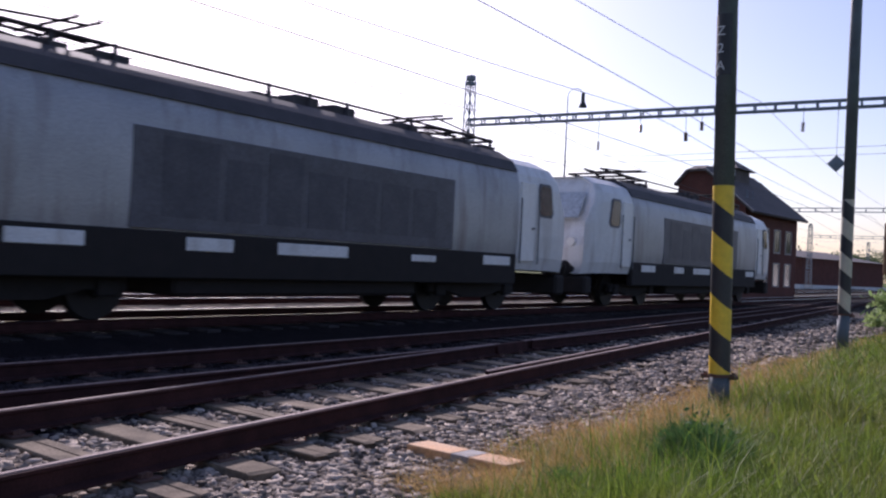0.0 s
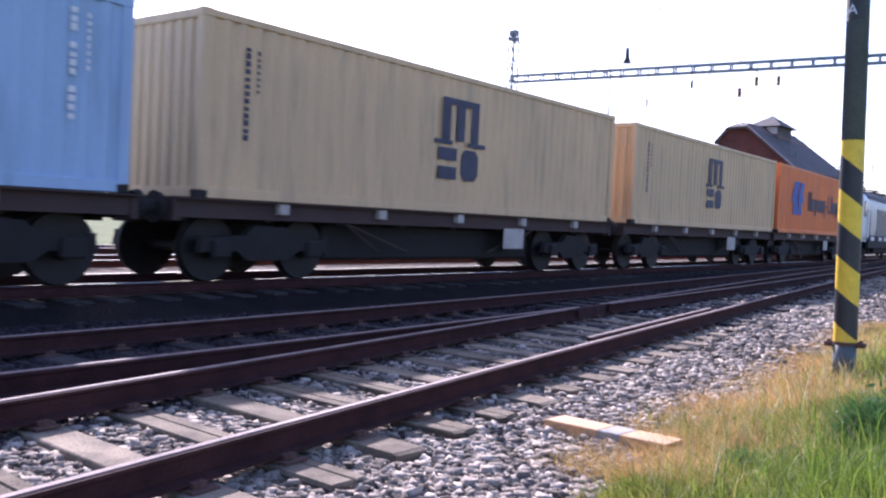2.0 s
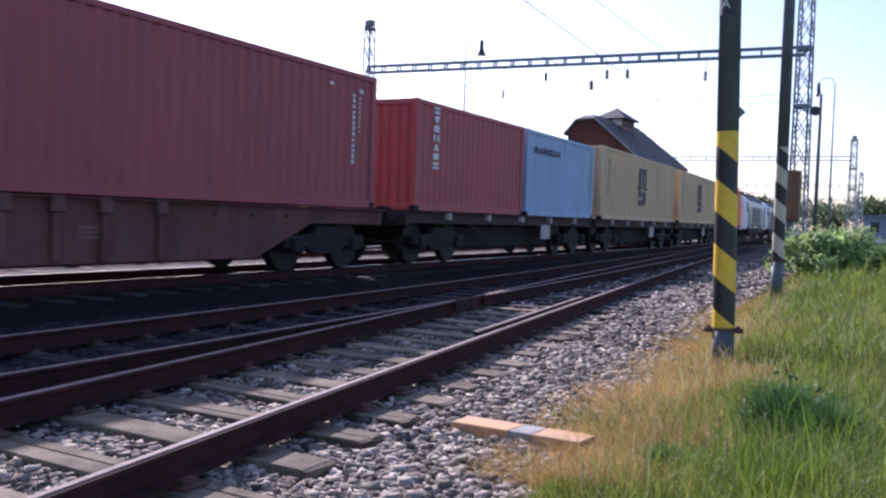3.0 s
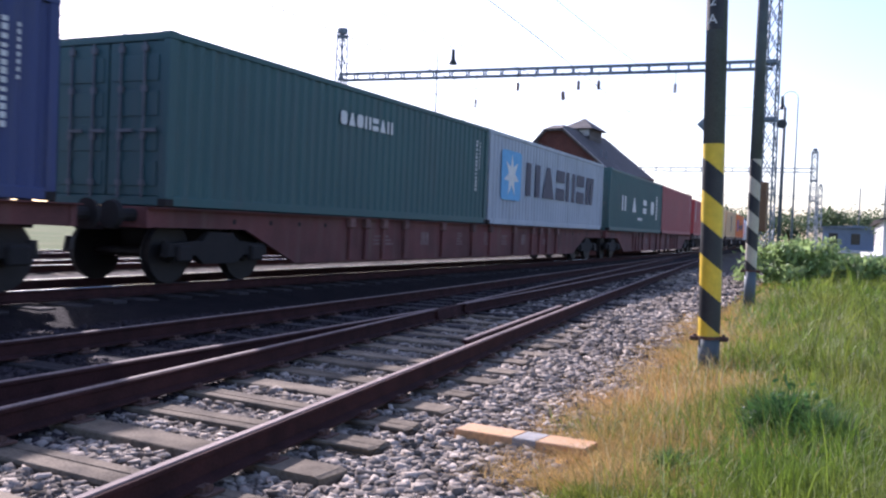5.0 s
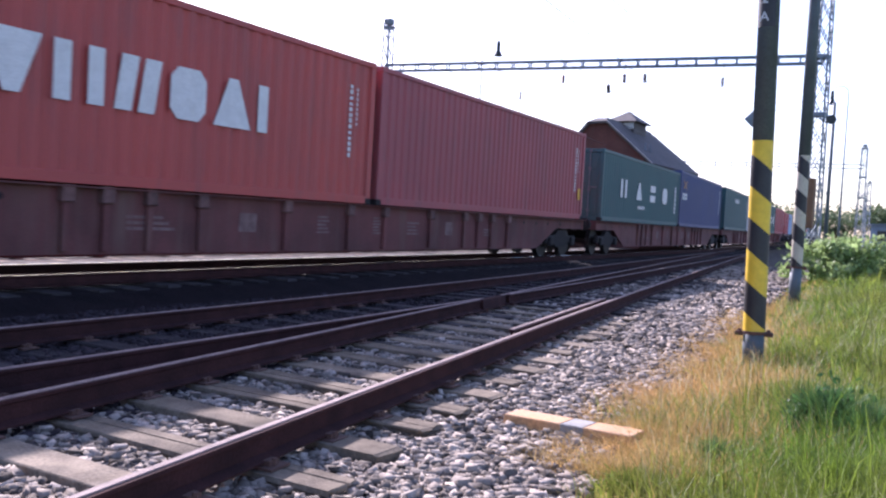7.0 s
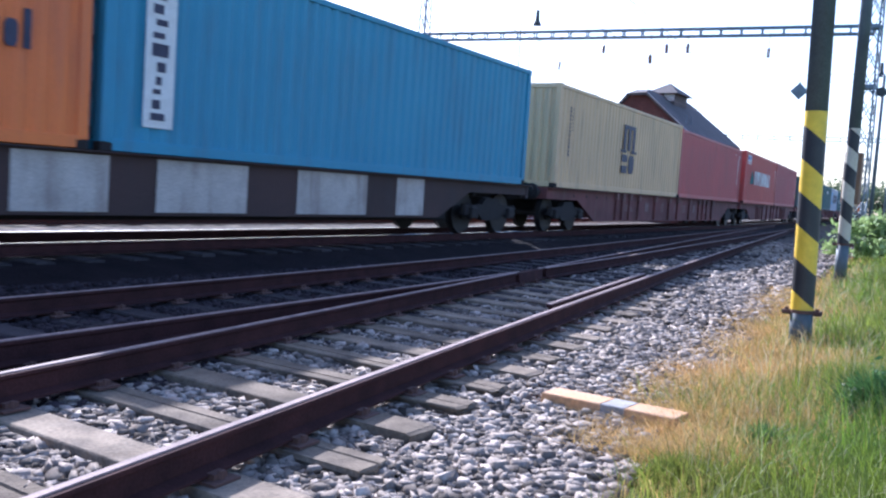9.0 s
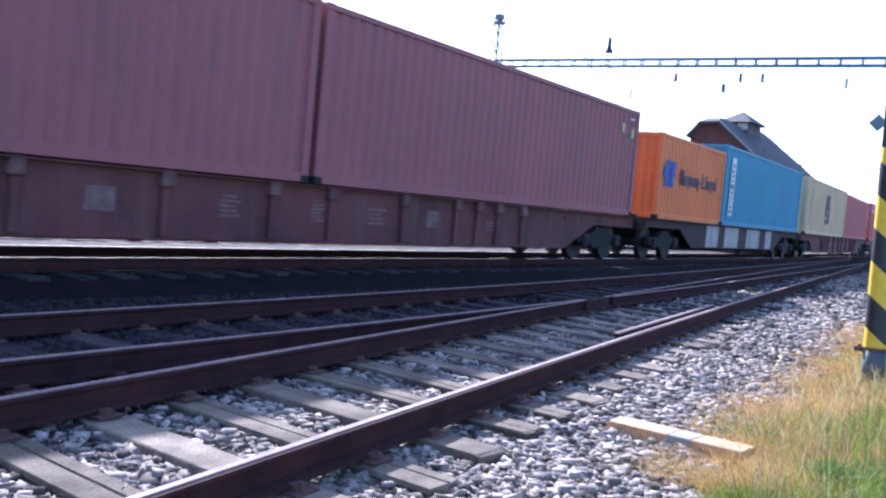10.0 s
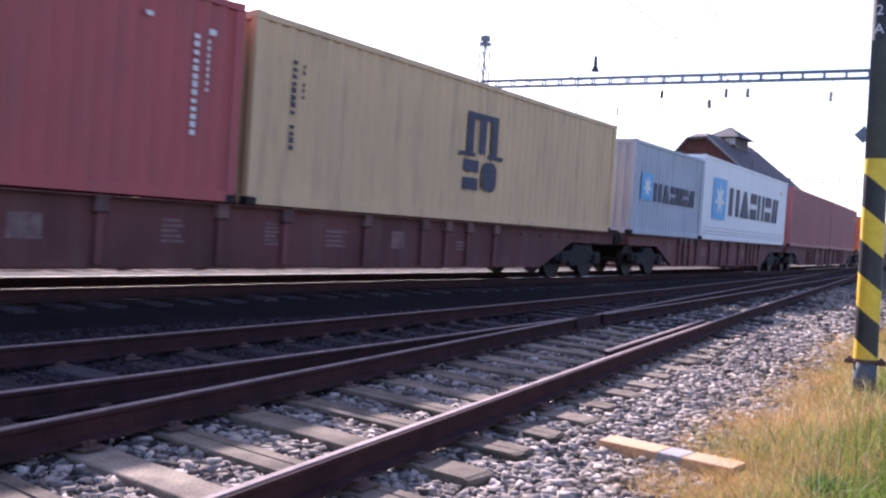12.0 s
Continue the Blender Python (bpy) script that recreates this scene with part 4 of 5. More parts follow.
def container(L, paint, label, logo=None, doors=True, H=2.591, z0=1.17):
    """A ribbed steel container; its origin is the middle of its floor."""
    c = thing("freight_container", label, "container", "containers on the freight train")
    W, mat = 1.219, "box_" + paint
    deep = 0.006 if paint == "white" else 0.034
    bm = bmesh.new()
    # ribbed sides as one folded sheet each, closed by a roof, floor and ends
    n = int(L / 0.28)
    step, y = (L - 0.24) / n, -L / 2 + 0.12
    for side in (1, -1):
        pts = []
        for i in range(n):
            for f, d in ((0.0, 0.0), (0.3, 0.0), (0.5, deep), (0.8, deep)):
                pts.append((side * (W - 0.012 - d), y + (i + f) * step))
        pts.append((side * (W - 0.012), L / 2 - 0.12))
        lo = [bm.verts.new((px, py, 0.14)) for px, py in pts]
        hi = [bm.verts.new((px, py, H - 0.1)) for px, py in pts]
        for i in range(len(pts) - 1):
            q = (lo[i], lo[i + 1], hi[i + 1], hi[i])
            bm.faces.new(q if side > 0 else q[::-1])
    part("ribbed_side", bm, mat, c)
    bm = bmesh.new()
    block(bm, -W + 0.05, -L / 2 + 0.08, H - 0.05, W - 0.05, L / 2 - 0.08, H - 0.02)
    part("roof_panel", bm, mat, c)
    bm = bmesh.new()
    block(bm, -W + 0.06, -L / 2 + 0.06, 0.03, W - 0.06, L / 2 - 0.06, 0.14)
    part("floor_frame", bm, "under", c)
    for sx in (-1, 1):
        for nm, za, zb in (("bottom_side_rail", 0.01, 0.16), ("top_side_rail", H - 0.11, H - 0.01)):
            bm = bmesh.new()
            block(bm, sx * (W - 0.07), -L / 2 + 0.1, za, sx * W, L / 2 - 0.1, zb, bevel=0.008)
            part(nm, bm, mat, c)
        for sy in (-1, 1):
            bm = bmesh.new()
            block(bm, sx * (W - 0.14), sy * (L / 2 - 0.16), 0.11, sx * W, sy * L / 2, H - 0.11, bevel=0.012)
            part("corner_post", bm, mat, c)
            for z in (0, H - 0.118):
                bm = bmesh.new()
                block(bm, sx * (W - 0.16), sy * (L / 2 - 0.178), z, sx * (W + 0.003), sy * (L / 2 + 0.003), z + 0.118, bevel=0.01)
                part("corner_casting", bm, mat if z else "under", c)
    for sy in (-1, 1):
        bm = bmesh.new()
        if sy < 0 and doors:
            for sx in (-1, 1):
                bm2 = bmesh.new()
                block(bm2, sx * 0.02, -L / 2 + 0.03, 0.16, sx * (W - 0.15), -L / 2 + 0.08, H - 0.14, bevel=0.006)
                d = part("door", bm2, mat, c)
                for k in range(4):
                    bm2 = bmesh.new()
                    zc = 0.3 + k * (H - 0.5) / 4
                    block(bm2, sx * 0.1, -L / 2 + 0.012, zc, sx * (W - 0.22), -L / 2 + 0.034, zc + 0.38, bevel=0.005)
                    part("door_panel", bm2, mat, d)
                for bx in (0.28, 0.75):
                    bm3 = bmesh.new()
                    tube(bm3, (sx * bx, -L / 2 - 0.01, 0.12), (sx * bx, -L / 2 - 0.01, H - 0.14), 0.022, None, 6)
                    for zc in (0.3, 1.0, 1.7, 2.3):
                        block(bm3, sx * bx - 0.05, -L / 2 - 0.03, zc, sx * bx + 0.05, -L / 2 + 0.02, zc + 0.09)
                    block(bm3, sx * bx - 0.02, -L / 2 - 0.05, 1.1, sx * bx + 0.28, -L / 2 - 0.02, 1.15)
                    part("locking_bar", bm3, "vent", d, "dull steel locking bar")
            bm.free()
        else:
            k = 9
            ws = 2 * (W - 0.15) / k
            pts = []
            for i in range(k):
                for f, d in ((0, 0), (0.4, 0), (0.55, 0.045), (0.85, 0.045)):
                    pts.append((-W + 0.15 + (i + f) * ws, sy * (L / 2 - 0.03 - d)))
            pts.append((W - 0.15, sy * (L / 2 - 0.03)))
            lo = [bm.verts.new((px, py, 0.14)) for px, py in pts]
            hi = [bm.verts.new((px, py, H - 0.1)) for px, py in pts]
            for i in range(len(pts) - 1):
                q = (lo[i], lo[i + 1], hi[i + 1], hi[i])
                bm.faces.new(q if sy < 0 else q[::-1])
            part("end_wall", bm, mat, c)
        for za, zb in ((0.01, 0.15), (H - 0.13, H - 0.01)):
            bm = bmesh.new()
            block(bm, -W + 0.13, sy * (L / 2 - 0.1), za, W - 0.13, sy * (L / 2 - 0.005), zb, bevel=0.01)
            part("end_sill", bm, mat, c)
    if logo:
        logo(c, L, H)
    return c


WHEEL = []


def wheel_meshes():
    """One wheel and one axle, shared by all bogies."""
    if not WHEEL:
        for name in ("wheel", "axle"):
            bm = bmesh.new()
            if name == "wheel":
                tube(bm, (-0.065, 0, 0), (0.065, 0, 0), 0.46, None, 24)
                tube(bm, (-0.075, 0, 0), (-0.045, 0, 0), 0.488, None, 24)
                tube(bm, (0.06, 0, 0), (0.1, 0, 0), 0.16, 0.12, 14)
            else:
                tube(bm, (-0.95, 0, 0), (0.95, 0, 0), 0.08, None, 10)
            me = bpy.data.meshes.new(name)
            bm.to_mesh(me)
            bm.free()
            me.materials.append(M["wheel"])
            WHEEL.append(me)
    return WHEEL


def bogie(parent, y, base=1.8):
    bm = bmesh.new()
    for sx in (-1, 1):
        prof = [(-base / 2 - 0.35, 0.42), (-base / 2 - 0.3, 0.62), (-0.45, 0.66), (-0.3, 0.8), (0.3, 0.8), (0.45, 0.66), (base / 2 + 0.3, 0.62), (base / 2 + 0.35, 0.42), (base / 2 - 0.3, 0.44), (0.4, 0.3), (-0.4, 0.3), (-base / 2 + 0.3, 0.44)]
        a = [bm.verts.new((sx * 0.94, y + py, pz)) for py, pz in prof]
        b = [bm.verts.new((sx * 1.08, y + py, pz)) for py, pz in prof]
        k = len(prof)
        for i in range(k):
            bm.faces.new((a[i], a[(i + 1) % k], b[(i + 1) % k], b[i]))
        bm.faces.new(a)
        bm.faces.new(b[::-1])
        for wy in (-base / 2, base / 2):
            block(bm, sx * 1.02, y + wy - 0.16, 0.34, sx * 1.16, y + wy + 0.16, 0.6, bevel=0.03)
            for d in (-0.28, 0.28):
                tube(bm, (sx * 1.0, y + wy + d, 0.44), (sx * 1.0, y + wy + d, 0.66), 0.07, None, 8)
    block(bm, -0.95, y - 0.2, 0.45, 0.95, y + 0.2, 0.82)
    b = part("bogie", bm, "under", parent, "grimy two-axle bogie")
    for wy in (-base / 2, base / 2):
        disc, axle = wheel_meshes()
        shared("wheel", disc, b, pose(0.75, y + wy, 0.46))
        shared("wheel", disc, b, pose(-0.75, y + wy, 0.46, 0, 0, 180))
        shared("axle", axle, b, pose(0, y + wy, 0.46))


def buffers(parent, yend, s, z=1.03):
    for sx in (-0.875, 0.875):
        bm = bmesh.new()
        tube(bm, (sx, yend, z), (sx, yend + s * 0.4, z), 0.1, 0.09, 10)
        tube(bm, (sx, yend + s * 0.38, z), (sx, yend + s * 0.46, z), 0.22, 0.2, 14)
        part("buffer", bm, "under", parent)
    bm = bmesh.new()
    block(bm, -0.06, yend - 0.05 * s, z - 0.1, 0.06, yend + s * 0.4, z + 0.06, bevel=0.02)
    part("coupling_hook", bm, "under", parent)


def wagon(L, style):
    """A container wagon; its origin is on the rail top under its middle. deep: tall ribbed side beams; slim: a low dark frame."""
    mat = {"deep": "wagonred", "slim": "wagondark", "pale": "wagondark"}[style]
    name = {"deep": "long oxide-red container wagon with deep ribbed side beams", "slim": "low dark brown container wagon with a slim frame", "pale": "dark container wagon with pale grey side plates"}[style]
    w = thing("container_wagon", name, "wagon", "wagons of the freight train")
    half = L / 2
    for sx in (-1, 1):
        bm = bmesh.new()
        low, top = (0.27, 1.138) if style == "deep" else (0.78, 1.15)
        e = 2.3
        if style == "deep":
            prof = [(-half, 0.86), (-half, top), (half, top), (half, 0.86), (half - e, 0.86), (half - e - 1.5, low), (-half + e + 1.5, low), (-half + e, 0.86)]
        elif style == "pale":
            prof = [(-half, 0.92), (-half, 1.15), (half, 1.15), (half, 0.92), (half - e - 0.6, 0.92), (half - e - 1.9, 0.36), (-half + e + 1.9, 0.36), (-half + e + 0.6, 0.92)]
        else:
            prof = [(-half, 0.9), (-half, 1.15), (half, 1.15), (half, 0.9)]
        a = [bm.verts.new((sx * 1.06, y, z)) for y, z in prof]
        b = [bm.verts.new((sx * 1.13, y, z)) for y, z in prof]
        k = len(prof)
        for i in range(k):
            bm.faces.new((a[i], a[(i + 1) % k], b[(i + 1) % k], b[i]))
        bm.faces.new(a)
        bm.faces.new(b[::-1])
        bmesh.ops.recalc_face_normals(bm, faces=bm.faces)
        side = part("side_beam", bm, mat, w)
        # ribs and flanges of the beam
        bm = bmesh.new()
        block(bm, sx * 1.05, -half, top, sx * 1.255, half, top + 0.018)
        part("top_flange", bm, mat, side)
        if style == "deep":
            spots = [p * half for p in (-0.55, -0.5, -0.44, -0.36, -0.2, -0.05, 0.05, 0.2, 0.33, 0.39, 0.45, 0.53)]
            for y in spots:
                bm = bmesh.new()
                block(bm, sx * 1.13, y - 0.05, low + 0.04, sx * 1.2, y + 0.05, 1.11, bevel=0.01)
                part("rib", bm, mat, side)
                bm = bmesh.new()
                block(bm, sx * 1.09, y - 0.1, 0.94, sx * 1.24, y + 0.1, 1.168, bevel=0.02)
                part("container_lock", bm, "lockworn", side, "worn paler steel lock block")
            for y in [p * half for p in (-0.84, -0.76, -0.69, -0.62, 0.62, 0.69, 0.76, 0.84)]:
                bm = bmesh.new()
                tube(bm, (sx * 1.128, y, 0.98), (sx * 1.134, y, 0.98), 0.045, 0.045, 10)
                part("lashing_hole", bm, "under", side, "dark round hole in the beam")
            for f, wide, tall, lines in ((-0.47, 0.9, 0.24, 3), (-0.29, 0.42, 0.3, 1), (-0.125, 0.36, 0.34, 5), (0.02, 0.3, 0.36, 6), (0.125, 0.5, 0.3, 4), (0.26, 0.36, 0.3, 1), (0.42, 0.5, 0.2, 3)):
                y, step = f * half, tall / lines
                for k2 in range(lines):
                    bm = bmesh.new()
                    z = 0.6 + k2 * step
                    block(bm, sx * 1.131, y, z, sx * 1.137, y + wide * (1 - 0.13 * (k2 * 7 % 3)), z + step * (0.55 if lines > 1 else 1))
                    part("data_bar", bm, "worndata", side, "worn pale unreadable line" if lines > 1 else "worn pale panel")
        if style == "pale":
            for y0, y1 in ((-0.42, -0.28), (-0.2, -0.02), (0.1, 0.3), (0.4, 0.5)):
                bm = bmesh.new()
                block(bm, sx * 1.131, y0 * half, 0.4, sx * 1.15, y1 * half, 1.12, bevel=0.006)
                part("side_plate", bm, "wagonpale", side, "pale grey steel plate")
        if style == "slim":
            for y in [p * half for p in (-0.7, -0.35, 0.0, 0.35, 0.7)]:
                bm = bmesh.new()
                block(bm, sx * 1.1, y - 0.1, 0.98, sx * 1.24, y + 0.1, 1.16, bevel=0.02)
                part("lock_bracket", bm, "wagonpale", side, "worn pale container lock")
            bm = bmesh.new()
            block(bm, sx * 1.14, 0.25 * half, 0.5, sx * 1.17, 0.25 * half + 0.75, 0.92, bevel=0.01)
            part("data_panel", bm, "wagonpale", side, "pale panel with worn lines")
            for way in (-1, 1):
                for foot in (0.2, 0.32):
                    bm = bmesh.new()
                    tube(bm, (sx * 1.0, way * half * 0.46, 0.9), (sx * 0.98, way * half * foot, 0.42), 0.022, None, 6)
                    part("truss_rod", bm, "wagondark", side)
    bm = bmesh.new()
    block(bm, -0.3, -half, 0.8, 0.3, half, 1.05)
    part("centre_sill", bm, "under", w)
    for y in np.linspace(-half + 0.2, half - 0.2, 9):
        bm = bmesh.new()
        block(bm, -1.06, y - 0.07, 0.86, 1.06, y + 0.07, 1.04)
        part("cross_beam", bm, "under", w)
    bm = bmesh.new()
    tube(bm, (0.45, -0.6, 0.62), (0.45, 0.9, 0.62), 0.2, None, 14)
    part("air_tank", bm, "under", w)
    if style != "deep":
        bm = bmesh.new()
        block(bm, -0.75, -half + 3.2, 0.27, 0.75, half - 3.2, 0.9, bevel=0.05)
        part("brake_gear_housing", bm, "under", w)
    for s in (-1, 1):
        bm = bmesh.new()
        block(bm, -1.15, s * (half - 0.12), 0.85, 1.15, s * half, 1.16, bevel=0.01)
        part("end_beam", bm, mat, w)
        buffers(w, s * half, s)
        bogie(w, s * (half - 1.75))
    return w


def locomotive():
    p = thing("electric_locomotive", "silver-grey electric locomotive with white cabs and a dark side panel", "locomotive", "locomotives")
    half = 9.0
    ring_pts = [(-1.36, 0.95), (-1.44, 1.25), (-1.47, 1.75), (-1.47, 2.3), (-1.45, 2.9), (-1.38, 3.16), (-1.22, 3.4), (-0.8, 3.6), (0.8, 3.6), (1.22, 3.4), (1.38, 3.16), (1.45, 2.9), (1.47, 2.3), (1.47, 1.75), (1.44, 1.25), (1.36, 0.95)]
    def ringy(bm, y, s, cut):
        """One rib of the shell; cut: how far the nose leans back and narrows, 0 along the body."""
        out = []
        for x, z in ring_pts:
            lean = 0 if z <= 2.3 else (z - 2.3) * 0.62
            out.append(bm.verts.new((x * (1 - 0.17 * cut), y - s * lean * cut, z - 0.05 * cut)))
        return out
    def shell(bm, rows):
        for a, b in zip(rows, rows[1:]):
            for i in range(len(a) - 1):
                bm.faces.new((a[i], a[i + 1], b[i + 1], b[i]))
    bm = bmesh.new()
    rows = [ringy(bm, y, 1, 0) for y in (-6.3, -3, 0, 3, 6.3)]
    shell(bm, rows)
    bmesh.ops.recalc_face_normals(bm, faces=bm.faces)
    part("body_shell", bm, "locosilver", p, "silver body side", True)
    for s in (-1, 1):
        bm = bmesh.new()
        rows = [ringy(bm, s * yy, s, f) for yy, f in ((6.3, 0), (7.3, 0), (7.9, 0.06), (8.3, 0.22), (8.6, 0.45), (8.8, 0.7), (8.95, 1.0))]
        shell(bm, rows)
        bm.faces.new(rows[-1] if s < 0 else rows[-1][::-1])
        bmesh.ops.recalc_face_normals(bm, faces=bm.faces)
        cab = part("cab", bm, "locowhite", p)
        bm = bmesh.new()
        block(bm, -0.98, -0.02, -0.42, 0.98, 0.02, 0.42, pose(0, s * 8.66, 2.76, s * 31, 0, 0), bevel=0.01)
        part("windscreen", bm, "windscreen", cab, "sloping windscreen with the sky's reflection painted pale")
        for sx in (-0.85, 0.85):
            bm = bmesh.new()
            tube(bm, (sx, s * 8.9, 1.75), (sx, s * 9.0, 1.75), 0.14, 0.12, 14)
            part("headlight", bm, "plate", cab, "round clear headlight")
        bm = bmesh.new()
        block(bm, -1.3, s * 8.5, 0.35, 1.3, s * 8.95, 0.85, bevel=0.06)
        part("snow_plough", bm, "under", cab)
        for sx in (-1, 1):
            x = sx * 1.46
            bm = bmesh.new()
            def pane(grow, x0, x1):
                """A window outline with cut corners, leaning forwards along its front edge."""
                rim = [(-0.28, -0.2), (-0.2, -0.33), (0.26, -0.33), (0.34, -0.24), (0.22, 0.3), (0.14, 0.36), (-0.2, 0.36), (-0.28, 0.28)]
                lo, hi = [[bm.verts.new((px, s * (7.52 + py * grow), 2.6 + pz * grow)) for py, pz in rim] for px in (x0, x1)]
                bm.faces.new(hi)
                bm.faces.new(lo[::-1])
                for i in range(8):
                    bm.faces.new((lo[i], lo[(i + 1) % 8], hi[(i + 1) % 8], hi[i]))
                bmesh.ops.recalc_face_normals(bm, faces=bm.faces)
            pane(1.16, x - 0.03, x + sx * 0.012)
            w = part("window_frame", bm, "locodark", cab, "dark rubber window frame")
            bm = bmesh.new()
            pane(1.0, x - 0.03, x + sx * 0.02)
            part("side_window", bm, "cabglass", w, "cab side window with a reddish blind")
            bm = bmesh.new()
            block(bm, x - 0.03, s * 6.72 - 0.32, 1.15, x + sx * 0.02, s * 6.72 + 0.32, 2.98, bevel=0.01)
            d = part("cab_door", bm, "locopale", cab, "pale cab door")
            bm = bmesh.new()
            for y in (-0.4, 0.4):
                bar = bmesh.new()
                tube(bar, (x + sx * 0.06, s * 6.75 + y, 1.1), (x + sx * 0.06, s * 6.75 + y, 2.6), 0.018, None, 6)
                part("handrail", bar, "vent", d)
            block(bm, x, s * 6.75 + 0.15, 1.9, x + sx * 0.05, s * 6.75 + 0.25, 1.95)
            part("handle", bm, "vent", d)
        buffers(p, s * 8.95, s)
    for sx in (-1, 1):
        x = sx * 1.472
        bm = bmesh.new()
        block(bm, x - 0.03, -3.85, 1.32, x + sx * 0.008, 3.75, 2.74, bevel=0.004)
        v = part("vinyl_panel", bm, "locodark", p, "large dark side panel with faded shapes")
        bm = bmesh.new()
        for y, wide, high in ((-3.35, 1.0, 1.15), (-2.2, 0.7, 0.95), (-1.35, 0.75, 1.15), (-0.45, 0.85, 0.95), (0.5, 0.8, 0.95), (1.45, 0.8, 0.95), (2.4, 0.75, 0.95)):
            block(bm, x, y, 1.5, x + sx * 0.013, y + wide, 1.5 + high)
        tagged(part("faded_shape", bm, "vinylfade", v), kind="stuff")
        for y, wd in ((-5.6, 1.1), (-2.9, 0.9), (-1.1, 1.7), (2.4, 0.8), (4.9, 1.1)):
            bm = bmesh.new()
            block(bm, sx * 1.35, y, 1.02, sx * 1.492, y + wd, 1.24 if wd > 0.85 else 1.17, bevel=0.02)
            part("pale_plate", bm, "locowhite", p, "pale grimy-edged plate on the skirt")
        bm = bmesh.new()
        block(bm, sx * 1.3, -6.25, 0.62, sx * 1.482, 6.25, 1.3, bevel=0.02)
        part("skirt", bm, "under", p, "dark grimy underframe skirt")
    bm = bmesh.new()
    prism(bm, [(-1.4, 3.2), (-1.25, 3.44), (-0.85, 3.68), (0.85, 3.68), (1.25, 3.44), (1.4, 3.2)], -6.3, 6.3)
    roof = part("roof", bm, "locoroof", p, "dark equipment roof")
    rnd = random.Random(4)
    for k in (1, 2, 5, 6, 7, 9, 11, 12):
        y = -6 + k * 0.98
        bm = bmesh.new()
        h = rnd.uniform(0.08, 0.22)
        block(bm, -0.6 + rnd.uniform(-0.1, 0.3), y, 3.66, 0.7, y + 0.6, 3.68 + h, bevel=0.02)
        for sx in (-0.6, 0.75):
            tube(bm, (sx, y + 0.3, 3.66), (sx, y + 0.3, 3.94), 0.05, 0.03, 8)
        part("roof_equipment", bm, "locoroof", roof)
    bm = bmesh.new()
    tube(bm, (0.55, -6, 3.96), (0.55, 6, 3.96), 0.025, None, 6)
    tube(bm, (-0.5, -5, 3.93), (-0.5, 5, 3.93), 0.025, None, 6)
    part("roof_busbar", bm, "wheel", roof)
    for s in (-1, 1):
        yb = s * 5.0
        bm = bmesh.new()
        for sx in (-0.75, 0.75):
            tube(bm, (sx, yb - 1.15, 3.90), (sx, yb + 1.15, 3.90), 0.035, None, 6)
        for y in (-1.15, -0.3, 0.5, 1.15):
            tube(bm, (-0.75, yb + y, 3.90), (0.75, yb + y, 3.90), 0.03, None, 6)
        part("pantograph_frame", bm, "under", roof, "base frame of a folded pantograph")
        for sx in (-0.75, 0.75):
            bm = bmesh.new()
            tube(bm, (sx * 0.6, yb - s * 1.0, 3.93), (sx * 0.35, yb + s * 1.1, 4.06), 0.03, None, 6)
            tube(bm, (sx * 0.35, yb + s * 1.1, 4.06), (sx * 0.8, yb - s * 0.9, 4.14), 0.02, None, 6)
            part("pantograph_arm", bm, "under", roof)
        for y in (-0.95, -0.6):
            bm = bmesh.new()
            tube(bm, (-0.85, yb + s * y, 4.16), (0.85, yb + s * y, 4.16), 0.025, None, 6)
            part("contact_strip", bm, "under", roof)
        bogie(p, s * 5.2, 2.6)
    bm = bmesh.new()
    block(bm, -1.25, -2.9, 0.35, 1.25, 2.9, 0.95, bevel=0.05)
    part("transformer_tank", bm, "under", p)
    return p


L40, L20 = 12.192, 6.058
